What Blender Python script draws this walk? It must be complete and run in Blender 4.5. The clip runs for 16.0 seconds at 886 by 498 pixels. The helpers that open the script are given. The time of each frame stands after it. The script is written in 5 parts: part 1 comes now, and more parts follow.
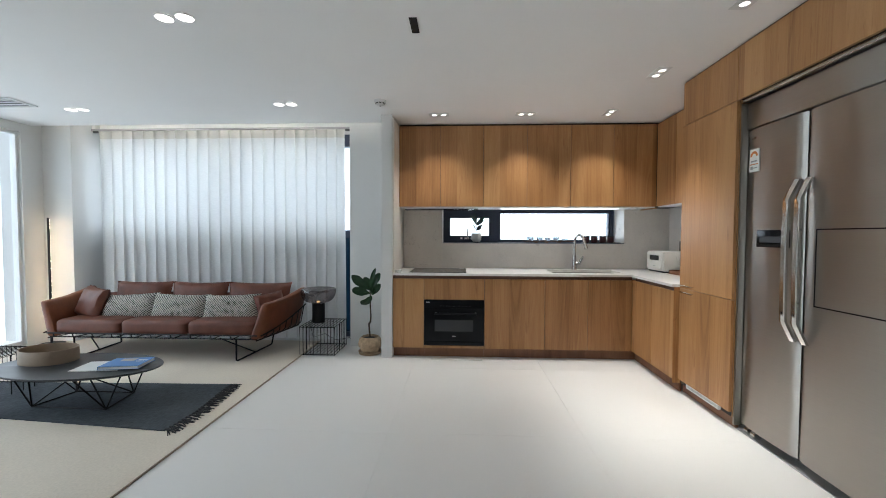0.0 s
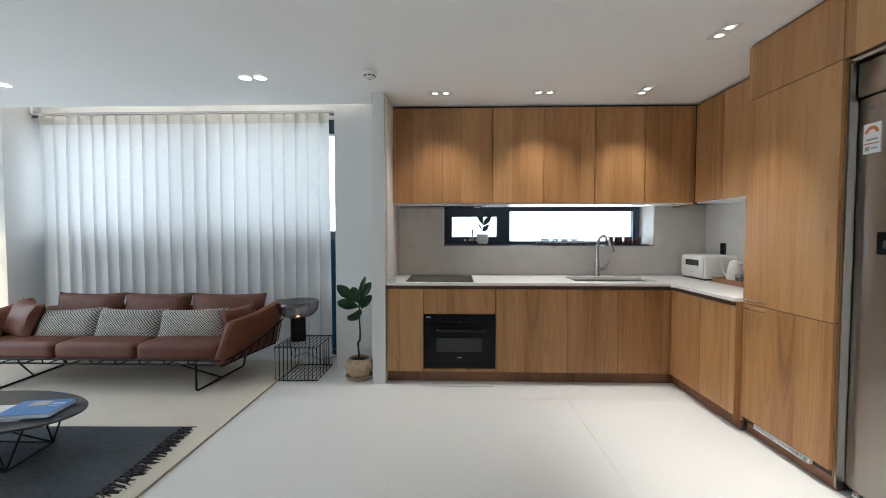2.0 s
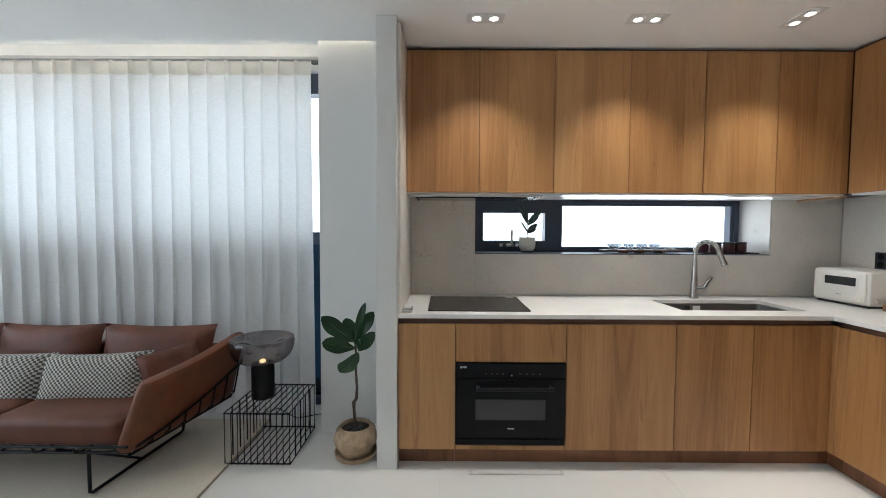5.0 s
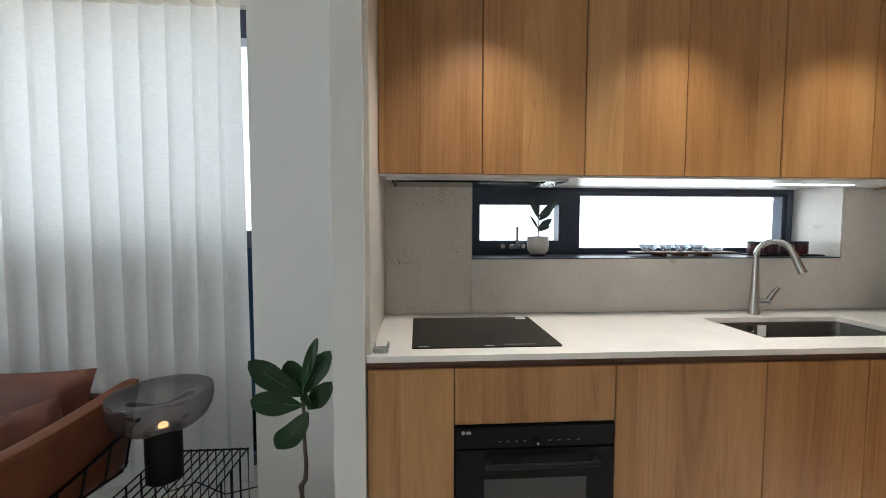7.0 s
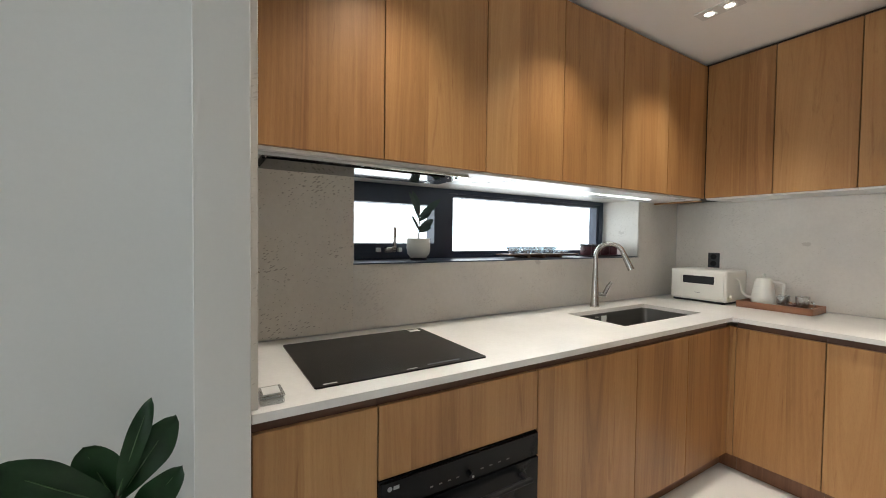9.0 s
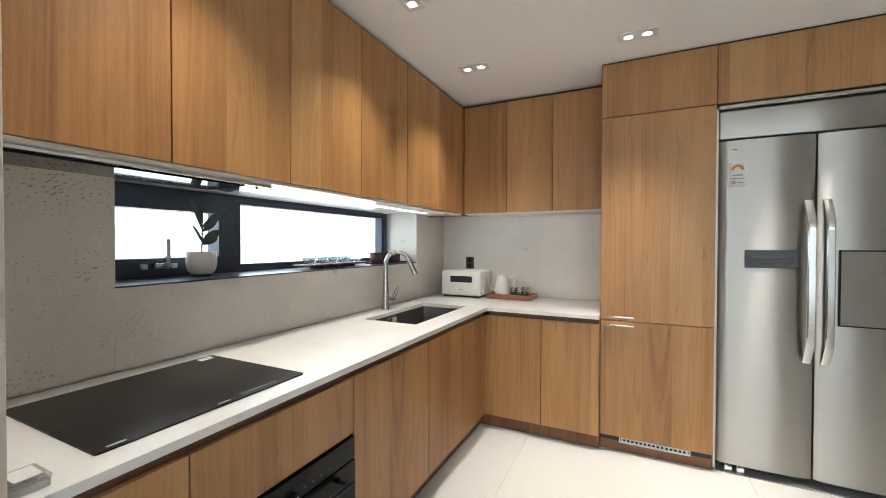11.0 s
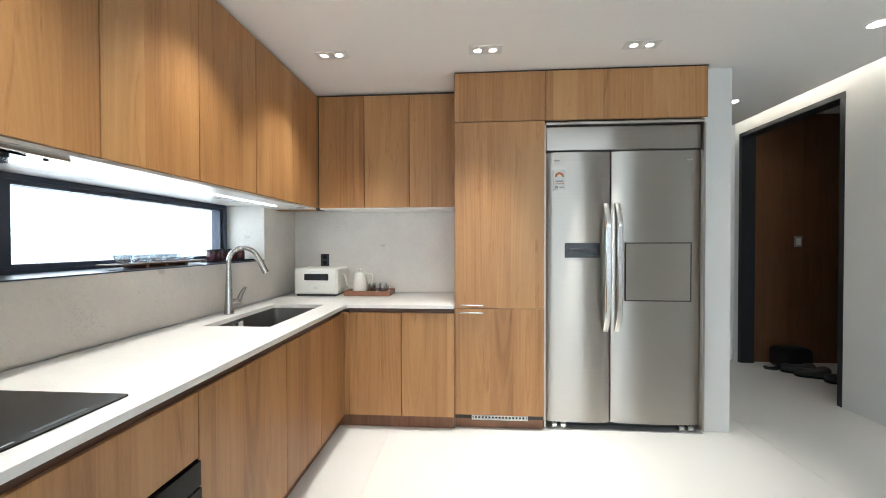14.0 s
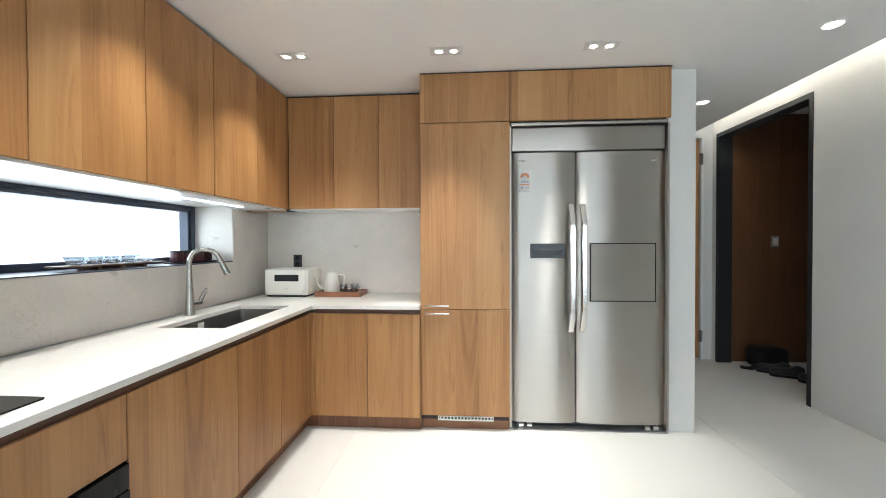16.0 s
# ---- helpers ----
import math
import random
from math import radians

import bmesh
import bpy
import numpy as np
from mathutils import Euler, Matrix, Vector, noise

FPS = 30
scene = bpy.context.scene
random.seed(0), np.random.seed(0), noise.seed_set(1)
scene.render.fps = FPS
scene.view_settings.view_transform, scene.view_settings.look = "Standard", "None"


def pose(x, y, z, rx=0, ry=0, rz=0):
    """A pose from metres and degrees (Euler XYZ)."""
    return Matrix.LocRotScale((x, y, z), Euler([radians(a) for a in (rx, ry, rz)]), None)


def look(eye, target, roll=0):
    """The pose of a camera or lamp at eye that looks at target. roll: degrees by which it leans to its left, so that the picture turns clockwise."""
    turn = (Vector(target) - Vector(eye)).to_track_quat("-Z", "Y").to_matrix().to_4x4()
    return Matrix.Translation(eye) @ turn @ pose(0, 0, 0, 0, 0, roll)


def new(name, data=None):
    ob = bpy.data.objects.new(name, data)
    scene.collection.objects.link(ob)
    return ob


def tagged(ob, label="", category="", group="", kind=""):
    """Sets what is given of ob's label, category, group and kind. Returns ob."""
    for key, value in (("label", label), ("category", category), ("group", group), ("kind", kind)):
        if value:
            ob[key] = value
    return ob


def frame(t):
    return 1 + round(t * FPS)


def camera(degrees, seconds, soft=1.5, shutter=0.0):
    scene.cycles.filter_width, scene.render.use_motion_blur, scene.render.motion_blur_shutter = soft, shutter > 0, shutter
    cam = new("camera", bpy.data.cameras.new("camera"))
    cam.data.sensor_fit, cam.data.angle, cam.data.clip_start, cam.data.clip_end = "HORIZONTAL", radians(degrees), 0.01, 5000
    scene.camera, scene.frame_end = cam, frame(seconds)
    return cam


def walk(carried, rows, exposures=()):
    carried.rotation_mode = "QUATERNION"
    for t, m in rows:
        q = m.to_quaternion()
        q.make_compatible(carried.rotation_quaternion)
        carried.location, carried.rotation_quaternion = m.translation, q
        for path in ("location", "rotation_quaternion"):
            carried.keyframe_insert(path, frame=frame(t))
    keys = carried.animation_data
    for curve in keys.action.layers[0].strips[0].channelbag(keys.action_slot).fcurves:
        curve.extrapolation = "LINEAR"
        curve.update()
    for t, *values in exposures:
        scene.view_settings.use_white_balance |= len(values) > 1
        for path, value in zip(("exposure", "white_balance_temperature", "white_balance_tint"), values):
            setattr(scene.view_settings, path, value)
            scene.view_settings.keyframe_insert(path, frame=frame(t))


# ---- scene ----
cam = camera(96.6, 16.0, 0.95)
PATH = [
    (0, (0.218, 0.171, 1.231), (0.129, 2.168, 1.163), 0.2),
    (0.5, (0.182, 0.302, 1.23), (0.108, 2.299, 1.161), 0.1),
    (1, (0.133, 0.454, 1.238), (0.072, 2.452, 1.171), 0.2),
    (1.5, (0.11, 0.599, 1.24), (0.06, 2.597, 1.174), 0.2),
    (2, (0.115, 0.789, 1.258), (0.058, 2.787, 1.184), 0.0),
    (2.5, (0.088, 0.976, 1.278), (0.036, 2.974, 1.203), 0.0),
    (3, (0.01, 1.176, 1.262), (-0.025, 3.174, 1.196), 0.0),
    (3.5, (-0.049, 1.396, 1.312), (-0.093, 3.393, 1.224), 0.1),
    (4, (-0.101, 1.576, 1.312), (-0.137, 3.574, 1.22), 0.1),
    (6.5, (-0.277, 2.465, 1.277), (-0.202, 4.461, 1.192), 0.3),
    (7, (-0.266, 2.632, 1.309), (-0.137, 4.625, 1.199), 0.1),
    (7.5, (-0.3, 2.756, 1.301), (-0.034, 4.736, 1.206), 0.2),
    (8, (-0.406, 2.89, 1.296), (0.088, 4.826, 1.207), 0.8),
    (8.5, (-0.457, 2.955, 1.3), (0.3, 4.804, 1.202), 0.5),
    (9, (-0.539, 3.018, 1.264), (0.509, 4.72, 1.207), 0.7),
    (11.5, (-0.694, 3.075, 1.302), (1.195, 3.731, 1.264), -0.0),
    (12, (-0.692, 3.067, 1.301), (1.256, 3.52, 1.262), -0.1),
    (12.5, (-0.69, 3.061, 1.286), (1.287, 3.359, 1.253), -0.1),
    (13, (-0.695, 3.066, 1.293), (1.296, 3.253, 1.255), -0.2),
    (13.5, (-0.703, 3.104, 1.282), (1.292, 3.246, 1.246), -0.1),
    (14, (-0.701, 3.152, 1.265), (1.294, 3.295, 1.238), -0.1),
    (14.5, (-0.686, 3.201, 1.263), (1.31, 3.324, 1.235), -0.2),
    (15, (-0.682, 3.107, 1.272), (1.313, 3.248, 1.24), -0.2),
    (15.5, (-0.681, 3.018, 1.276), (1.313, 3.161, 1.242), -0.1),
    (16, (-0.687, 2.934, 1.271), (1.308, 3.072, 1.243), -0.2),
]
walk(cam, [(t, look(eye, target, roll)) for t, eye, target, roll in PATH],
     ((0, -0.34, 6150, 9), (4, -0.34, 6200, 9), (7, -0.35, 6600, 9), (9, -0.37, 6800, 9), (12, 0.0, 6420, 8), (16, 0.18, 6260, 7)))

# ---- world, sun, lamps, exposure ----
FL = 0.035            # finished floor
CE = 2.39             # ceiling underside
world = bpy.data.worlds.new("world")
scene.world = world
world.use_nodes = True
wn = world.node_tree
sky = wn.nodes.new("ShaderNodeTexSky")
sky.sky_type = "NISHITA"
sky.sun_disc = False
sky.sun_elevation = radians(55)
sky.sun_rotation = radians(200)
wn.nodes["Background"].inputs["Strength"].default_value = 0.12
wn.links.new(sky.outputs["Color"], wn.nodes["Background"].inputs["Color"])


def lamp(name, kind, energy, m, color=(1, 1, 1), **kw):
    data = bpy.data.lights.new(name, kind)
    data.energy, data.color = energy, color
    if kind == "AREA":
        data.shape, data.size, data.size_y = "RECTANGLE", kw["size"][0], kw["size"][1]
    if kind == "SPOT":
        data.spot_size, data.spot_blend, data.shadow_soft_size = radians(kw["cone"]), kw["blend"], kw.get("radius", 0.03)
    if kind == "SUN":
        data.angle = radians(kw["angle"])
    ob = new(name, data)
    ob.matrix_world = m
    return ob


lamp("sun", "SUN", 1.0, look((0, 0, 9), (1.2, 3.2, 0)), (1.0, 0.95, 0.88), angle=10)
DAY = (0.86, 0.94, 1.0)
WARM = (1.0, 0.95, 0.87)
# daylight standing in the three window openings
lamp("window_daylight_kitchen", "AREA", 8, look((1.02, 5.06, 1.34), (1.02, 4.0, 1.34)), DAY, size=(2.1, 0.5))
lamp("window_daylight_living", "AREA", 17, look((-2.5, 5.0, 1.78), (-2.5, 4.0, 1.70)), DAY, size=(3.0, 0.96))
lamp("window_daylight_side", "AREA", 33, look((-4.62, 2.25, 1.25), (-3.5, 2.25, 1.25)), DAY, size=(3.7, 2.3))
KITCHEN_SPOTS = ((0.005, 3.99, 0), (0.83, 3.995, 0), (1.61, 3.98, 90), (1.615, 3.07, 90), (1.62, 2.19, 90))
LIVING_SPOTS = ((-1.312, 2.25), (-3.345, 3.72), (-1.338, 3.64), (-3.345, 2.25))
HALL_SPOTS = ((1.487, 1.075), (2.606, 1.085))
for sx, sy, turn in KITCHEN_SPOTS:
    if sy > 3.5:
        lamp("kitchen_spot", "SPOT", 56, pose(sx, sy, CE - 0.014), WARM, cone=100, blend=1.0)
    else:
        for off in (-0.044, 0.044):
            lamp("kitchen_spot", "SPOT", 70, pose(sx, sy + off, CE - 0.014), WARM, cone=53, blend=1.0, radius=0.016)
for sx, sy in LIVING_SPOTS:
    lamp("living_spot", "SPOT", 11, pose(sx, sy, CE - 0.014), WARM, cone=84, blend=1.0)
for sx, sy in HALL_SPOTS:
    lamp("hall_spot", "SPOT", 9, pose(sx, sy, CE - 0.014), WARM, cone=110, blend=1.0)


# ---- materials ----
def mat(name, color, rough=0.5, metal=0.0, spec=0.5):
    m = bpy.data.materials.new(name)
    m.use_nodes = True
    b = m.node_tree.nodes["Principled BSDF"]
    b.inputs["Base Color"].default_value = (*color, 1)
    b.inputs["Roughness"].default_value = rough
    b.inputs["Metallic"].default_value = metal
    b.inputs["Specular IOR Level"].default_value = spec
    return m


def node(m, kind, **kw):
    n = m.node_tree.nodes.new(kind)
    for k, v in kw.items():
        n.inputs[k.replace("_", " ")].default_value = v
    return n


def link(m, a, b):
    m.node_tree.links.new(a, b)


def bsdf(m):
    return m.node_tree.nodes["Principled BSDF"]


def coords(m, scale=(1, 1, 1), shuffle=False):
    tc = m.node_tree.nodes.new("ShaderNodeTexCoord")
    mp = m.node_tree.nodes.new("ShaderNodeMapping")
    mp.inputs["Scale"].default_value = scale
    link(m, tc.outputs["Object"], mp.inputs["Vector"])
    if shuffle:
        oi = m.node_tree.nodes.new("ShaderNodeObjectInfo")
        mu = m.node_tree.nodes.new("ShaderNodeVectorMath")
        mu.operation = "SCALE"
        mu.inputs[0].default_value = (13.0, 17.0, 11.0)
        link(m, oi.outputs["Random"], mu.inputs["Scale"])
        link(m, mu.outputs["Vector"], mp.inputs["Location"])
    return mp.outputs["Vector"]


def ramp(m, fac, stops):
    r = m.node_tree.nodes.new("ShaderNodeValToRGB")
    els = r.color_ramp.elements
    while len(els) < len(stops):
        els.new(0.5)
    for e, (p, c) in zip(els, stops):
        e.position, e.color = p, (*c, 1)
    link(m, fac, r.inputs["Fac"])
    return r.outputs["Color"]


def noise_tex(m, vec, scale, detail=4.0, rough=0.55, distortion=0.0):
    n = node(m, "ShaderNodeTexNoise", Scale=scale, Detail=detail, Roughness=rough, Distortion=distortion)
    link(m, vec, n.inputs["Vector"])
    return n.outputs["Fac"]


def math_n(m, op, a, b=None, c=None):
    n = m.node_tree.nodes.new("ShaderNodeMath")
    n.operation = op
    for i, v in enumerate((a, b, c)):
        if v is None:
            continue
        if isinstance(v, (int, float)):
            n.inputs[i].default_value = v
        else:
            link(m, v, n.inputs[i])
    return n.outputs["Value"]


def mixc(m, fac, a, b, mode="MIX"):
    n = m.node_tree.nodes.new("ShaderNodeMix")
    n.data_type, n.blend_type = "RGBA", mode
    for i, v in ((0, fac), (6, a), (7, b)):
        if isinstance(v, (int, float)):
            n.inputs[i].default_value = v
        elif isinstance(v, tuple):
            n.inputs[i].default_value = (*v, 1)
        else:
            link(m, v, n.inputs[i])
    return n.outputs[2]


def bump(m, height, strength=0.1, dist=0.002):
    n = node(m, "ShaderNodeBump", Strength=strength, Distance=dist)
    link(m, height, n.inputs["Height"])
    link(m, n.outputs["Normal"], bsdf(m).inputs["Normal"])


def mottled(name, color, rough=0.5, amount=0.12, scale=3.0, fine=180.0, relief=0.08, metal=0.0, spec=0.5):
    """A plain surface with faint cloudy tone, a fine grain and soft relief."""
    m = mat(name, color, rough, metal, spec)
    v = coords(m)
    a = noise_tex(m, v, scale, 5)
    f = noise_tex(m, v, fine, 3)
    lo = tuple(c * (1 - amount) for c in color)
    hi = tuple(min(1, c * (1 + amount)) for c in color)
    big = ramp(m, a, ((0.3, lo), (0.7, hi)))
    col = mixc(m, 0.25, big, ramp(m, f, ((0.3, lo), (0.7, hi))))
    link(m, col, bsdf(m).inputs["Base Color"])
    rr = math_n(m, "MULTIPLY_ADD", a, 0.16, rough - 0.08)
    link(m, rr, bsdf(m).inputs["Roughness"])
    bump(m, f, relief, 0.001)
    return m


def wood(name, dark, mid, light, strip=0.155, rough=0.42, vertical=True):
    """Veneer laid in upright strips, each with its own tone, straight grain and now and then a cathedral figure."""
    m = mat(name, mid, rough)
    tc = m.node_tree.nodes.new("ShaderNodeTexCoord")
    oi = m.node_tree.nodes.new("ShaderNodeObjectInfo")
    sep = m.node_tree.nodes.new("ShaderNodeSeparateXYZ")
    link(m, tc.outputs["Object"], sep.inputs["Vector"])
    if vertical:
        across = math_n(m, "ADD", sep.outputs["X"], sep.outputs["Y"])
        along = sep.outputs["Z"]
    else:
        across = math_n(m, "ADD", sep.outputs["Z"], sep.outputs["X"])
        along = sep.outputs["Y"]

    def white(value):
        w = m.node_tree.nodes.new("ShaderNodeTexWhiteNoise")
        w.noise_dimensions = "1D"
        link(m, value, w.inputs["W"])
        return w.outputs["Value"]

    def vector(x, y, z):
        c = m.node_tree.nodes.new("ShaderNodeCombineXYZ")
        for key, value in zip("XYZ", (x, y, z)):
            link(m, value, c.inputs[key])
        return c.outputs["Vector"]

    shifted = math_n(m, "MULTIPLY_ADD", oi.outputs["Random"], 7.3, across)
    place = math_n(m, "DIVIDE", shifted, strip)
    cell = math_n(m, "FLOOR", place)
    tone = white(cell)
    other = white(math_n(m, "ADD", cell, 31.7))
    along_s = math_n(m, "MULTIPLY_ADD", other, 5.0, along)
    vec = vector(shifted, math_n(m, "MULTIPLY", along_s, 0.10), math_n(m, "MULTIPLY", tone, 9.0))
    drift = noise_tex(m, vec, 7.0, 3, 0.5)
    # growth rings cut at a slant: long nested arches about a line that lies in some strips and beside others
    local = math_n(m, "SUBTRACT", math_n(m, "SUBTRACT", place, cell), math_n(m, "MULTIPLY_ADD", other, 2.2, -0.6))
    u = math_n(m, "MULTIPLY", local, strip)
    v = math_n(m, "MULTIPLY", math_n(m, "MULTIPLY_ADD", tone, 2.4, math_n(m, "SUBTRACT", along, 2.4)), 0.055)
    r2 = math_n(m, "ADD", math_n(m, "MULTIPLY", u, u), math_n(m, "MULTIPLY", v, v))
    radius = math_n(m, "ADD", math_n(m, "POWER", r2, 0.5), math_n(m, "MULTIPLY", drift, 0.035))
    bands = noise_tex(m, vector(math_n(m, "MULTIPLY", radius, 1.0), math_n(m, "MULTIPLY", along_s, 0.004), math_n(m, "MULTIPLY", tone, 7.0)), 115.0, 2, 0.55)
    ring = math_n(m, "MULTIPLY", bands, noise_tex(m, vec, 5.0, 2))
    fine = noise_tex(m, vec, 170.0, 3, 0.6)
    wide = noise_tex(m, vec, 12.0, 4, 0.55, 0.6)
    g = math_n(m, "MULTIPLY_ADD", ring, -0.62, 0.345)
    g = math_n(m, "MULTIPLY_ADD", wide, 0.42, g)
    g = math_n(m, "MULTIPLY_ADD", fine, 0.12, g)
    g = math_n(m, "MULTIPLY_ADD", tone, 0.22, g)
    g = math_n(m, "MULTIPLY_ADD", white(math_n(m, "MULTIPLY", oi.outputs["Random"], 91.0)), 0.12, g)
    col = ramp(m, g, ((0.32, dark), (0.58, mid), (0.86, light)))
    streak = ramp(m, noise_tex(m, vec, 20.0, 4, 0.6, 1.2), ((0.60, (1, 1, 1)), (0.72, (0.60, 0.48, 0.40))))
    col = mixc(m, 0.60, col, streak, "MULTIPLY")
    pores = ramp(m, noise_tex(m, vec, 520.0, 2, 0.6), ((0.34, (0.74, 0.68, 0.62)), (0.48, (1, 1, 1))))
    col = mixc(m, 0.22, col, pores, "MULTIPLY")
    link(m, col, bsdf(m).inputs["Base Color"])
    link(m, math_n(m, "MULTIPLY_ADD", fine, 0.2, rough - 0.1), bsdf(m).inputs["Roughness"])
    bump(m, fine, 0.10, 0.0006)
    return m


def stone(name, base, fleck, rough=0.45, amount=1.0):
    """Pale limestone with drifting clouds and short dark fossil flecks."""
    m = mat(name, base, rough)
    v = coords(m)
    cloud = noise_tex(m, v, 2.2, 6, 0.6)
    lo = tuple(c * 0.90 for c in base)
    hi = tuple(min(1, c * 1.08) for c in base)
    col = ramp(m, cloud, ((0.3, lo), (0.7, hi)))
    fine = noise_tex(m, v, 60, 4, 0.6)
    col = mixc(m, 0.05, col, ramp(m, fine, ((0.35, (0.3, 0.28, 0.26)), (0.65, (0.9, 0.9, 0.9)))))
    tilt = m.node_tree.nodes.new("ShaderNodeMapping")
    tilt.inputs["Scale"].default_value = (48, 48, 150)
    turned = coords(m)
    turned.node.inputs["Rotation"].default_value = (radians(24), radians(24), 0.0)
    link(m, turned, tilt.inputs["Vector"])
    vs = tilt.outputs["Vector"]
    vo = node(m, "ShaderNodeTexVoronoi", Scale=1.0, Randomness=1.0)
    link(m, vs, vo.inputs["Vector"])
    warp = noise_tex(m, v, 5.0, 3)
    spot = math_n(m, "LESS_THAN", vo.outputs["Distance"], math_n(m, "MULTIPLY_ADD", warp, 0.9, -0.265))
    spot = math_n(m, "MULTIPLY", spot, 0.48 * amount)
    col = mixc(m, spot, col, fleck)
    vl = coords(m, (3.1, 3.1, 5.5))
    vo2 = node(m, "ShaderNodeTexVoronoi", Scale=1.0, Randomness=1.0)
    link(m, vl, vo2.inputs["Vector"])
    patch = math_n(m, "LESS_THAN", math_n(m, "MULTIPLY_ADD", fine, 0.16, vo2.outputs["Distance"]), 0.145)
    col = mixc(m, math_n(m, "MULTIPLY", patch, 0.6 * amount), col, fleck)
    link(m, col, bsdf(m).inputs["Base Color"])
    bump(m, fine, 0.05, 0.001)
    return m


def glow(name, color, strength):
    m = mat(name, color, 0.5)
    b = bsdf(m)
    b.inputs["Emission Color"].default_value = (*color, 1)
    b.inputs["Emission Strength"].default_value = strength
    return m


def clear_glass(name, tint, gloss=0.08):
    """Thin glass: lets light straight through, with a mirror sheen that grows at a slant."""
    m = bpy.data.materials.new(name)
    m.use_nodes = True
    t = m.node_tree
    t.nodes.remove(t.nodes["Principled BSDF"])
    tr = t.nodes.new("ShaderNodeBsdfTransparent")
    tr.inputs["Color"].default_value = (*tint, 1)
    gl = t.nodes.new("ShaderNodeBsdfGlossy")
    gl.inputs["Roughness"].default_value = 0.03
    lw = t.nodes.new("ShaderNodeLayerWeight")
    lw.inputs["Blend"].default_value = 0.5
    pw = math_n(m, "POWER", lw.outputs["Facing"], 4.0)
    mx = t.nodes.new("ShaderNodeMixShader")
    t.links.new(math_n(m, "MULTIPLY_ADD", pw, 0.55, gloss * 0.5), mx.inputs[0])
    t.links.new(tr.outputs[0], mx.inputs[1])
    t.links.new(gl.outputs[0], mx.inputs[2])
    t.links.new(mx.outputs[0], t.nodes["Material Output"].inputs["Surface"])
    return m


def sheer(name, color, through_share):
    """Woven curtain cloth that lets part of the light through."""
    m = mat(name, color, 0.9, 0, 0.1)
    t = m.node_tree
    v = coords(m, (1, 1, 6))
    n = noise_tex(m, v, 40, 5, 0.7)
    col = ramp(m, n, ((0.3, tuple(c * 0.86 for c in color)), (0.7, color)))
    link(m, col, bsdf(m).inputs["Base Color"])
    tl = t.nodes.new("ShaderNodeBsdfTranslucent")
    link(m, col, tl.inputs["Color"])
    mx = t.nodes.new("ShaderNodeMixShader")
    mx.inputs[0].default_value = through_share
    t.links.new(bsdf(m).outputs[0], mx.inputs[1])
    t.links.new(tl.outputs[0], mx.inputs[2])
    t.links.new(mx.outputs[0], t.nodes["Material Output"].inputs["Surface"])
    bump(m, n, 0.15, 0.001)
    return m


def brushed(name, color, rough, axis_scale):
    """Brushed metal with a long fine grain."""
    m = mat(name, color, rough, 1.0)
    v = coords(m, axis_scale)
    n = noise_tex(m, v, 1.0, 3, 0.6)
    big = noise_tex(m, coords(m), 1.6, 2)
    link(m, math_n(m, "MULTIPLY_ADD", n, 0.05, rough - 0.025), bsdf(m).inputs["Roughness"])
    col = mixc(m, 0.15, color, ramp(m, n, ((0.3, tuple(c * 0.8 for c in color)), (0.7, tuple(min(1, c * 1.1) for c in color)))))
    link(m, col, bsdf(m).inputs["Base Color"])
    h = math_n(m, "MULTIPLY", big, 6.0)
    bump(m, h, 0.05, 0.004)
    return m


def woven(name, color, amount, across, along):
    """Coarse cloth whose threads run both ways, with worn lighter patches."""
    m = mat(name, color, 0.95, 0, 0.1)
    lo = tuple(c * (1 - amount) for c in color)
    hi = tuple(min(1, c * (1 + amount)) for c in color)
    warp = noise_tex(m, coords(m, (across, along, 1)), 1.0, 2)
    weft = noise_tex(m, coords(m, (along, across, 1)), 1.0, 2)
    thread = math_n(m, "MULTIPLY", math_n(m, "ADD", warp, weft), 0.5)
    patch = noise_tex(m, coords(m), 2.4, 5, 0.6)
    col = mixc(m, 0.35, ramp(m, thread, ((0.36, lo), (0.64, hi))), ramp(m, patch, ((0.32, lo), (0.68, hi))))
    link(m, col, bsdf(m).inputs["Base Color"])
    bump(m, thread, 0.6, 0.004)
    return m


def checked(name, a, b, size):
    """Small woven check."""
    m = mat(name, a, 0.9, 0, 0.1)
    tc = m.node_tree.nodes.new("ShaderNodeTexCoord")
    ck = node(m, "ShaderNodeTexChecker", Scale=1.0 / size)
    ck.inputs["Color1"].default_value = (*a, 1)
    ck.inputs["Color2"].default_value = (*b, 1)
    link(m, tc.outputs["UV"], ck.inputs["Vector"])
    n = noise_tex(m, coords(m), 300, 3)
    link(m, mixc(m, 0.2, ck.outputs["Color"], ramp(m, n, ((0.3, b), (0.7, a)))), bsdf(m).inputs["Base Color"])
    bump(m, n, 0.3, 0.002)
    return m


M = {}
M["plaster"] = mottled("plaster", (0.69, 0.688, 0.672), 0.75, 0.035, 1.4, 90, 0.06)
M["ceiling"] = mottled("ceiling_paint", (0.92, 0.915, 0.90), 0.8, 0.02, 1.0, 120, 0.03)
M["tile"] = mottled("floor_tile", (0.79, 0.78, 0.755), 0.42, 0.018, 0.9, 60, 0.015)
M["grout"] = mottled("grout", (0.66, 0.65, 0.63), 0.85, 0.1, 8, 200, 0.2)
M["wood"] = wood("teak_veneer", (0.215, 0.090, 0.031), (0.385, 0.190, 0.070), (0.50, 0.282, 0.118))
# the teak again, redder and darkened to carry the shade of the toe recess
M["plinth"] = wood("shaded_plinth_veneer", (0.13, 0.052, 0.025), (0.20, 0.086, 0.042), (0.26, 0.12, 0.058))
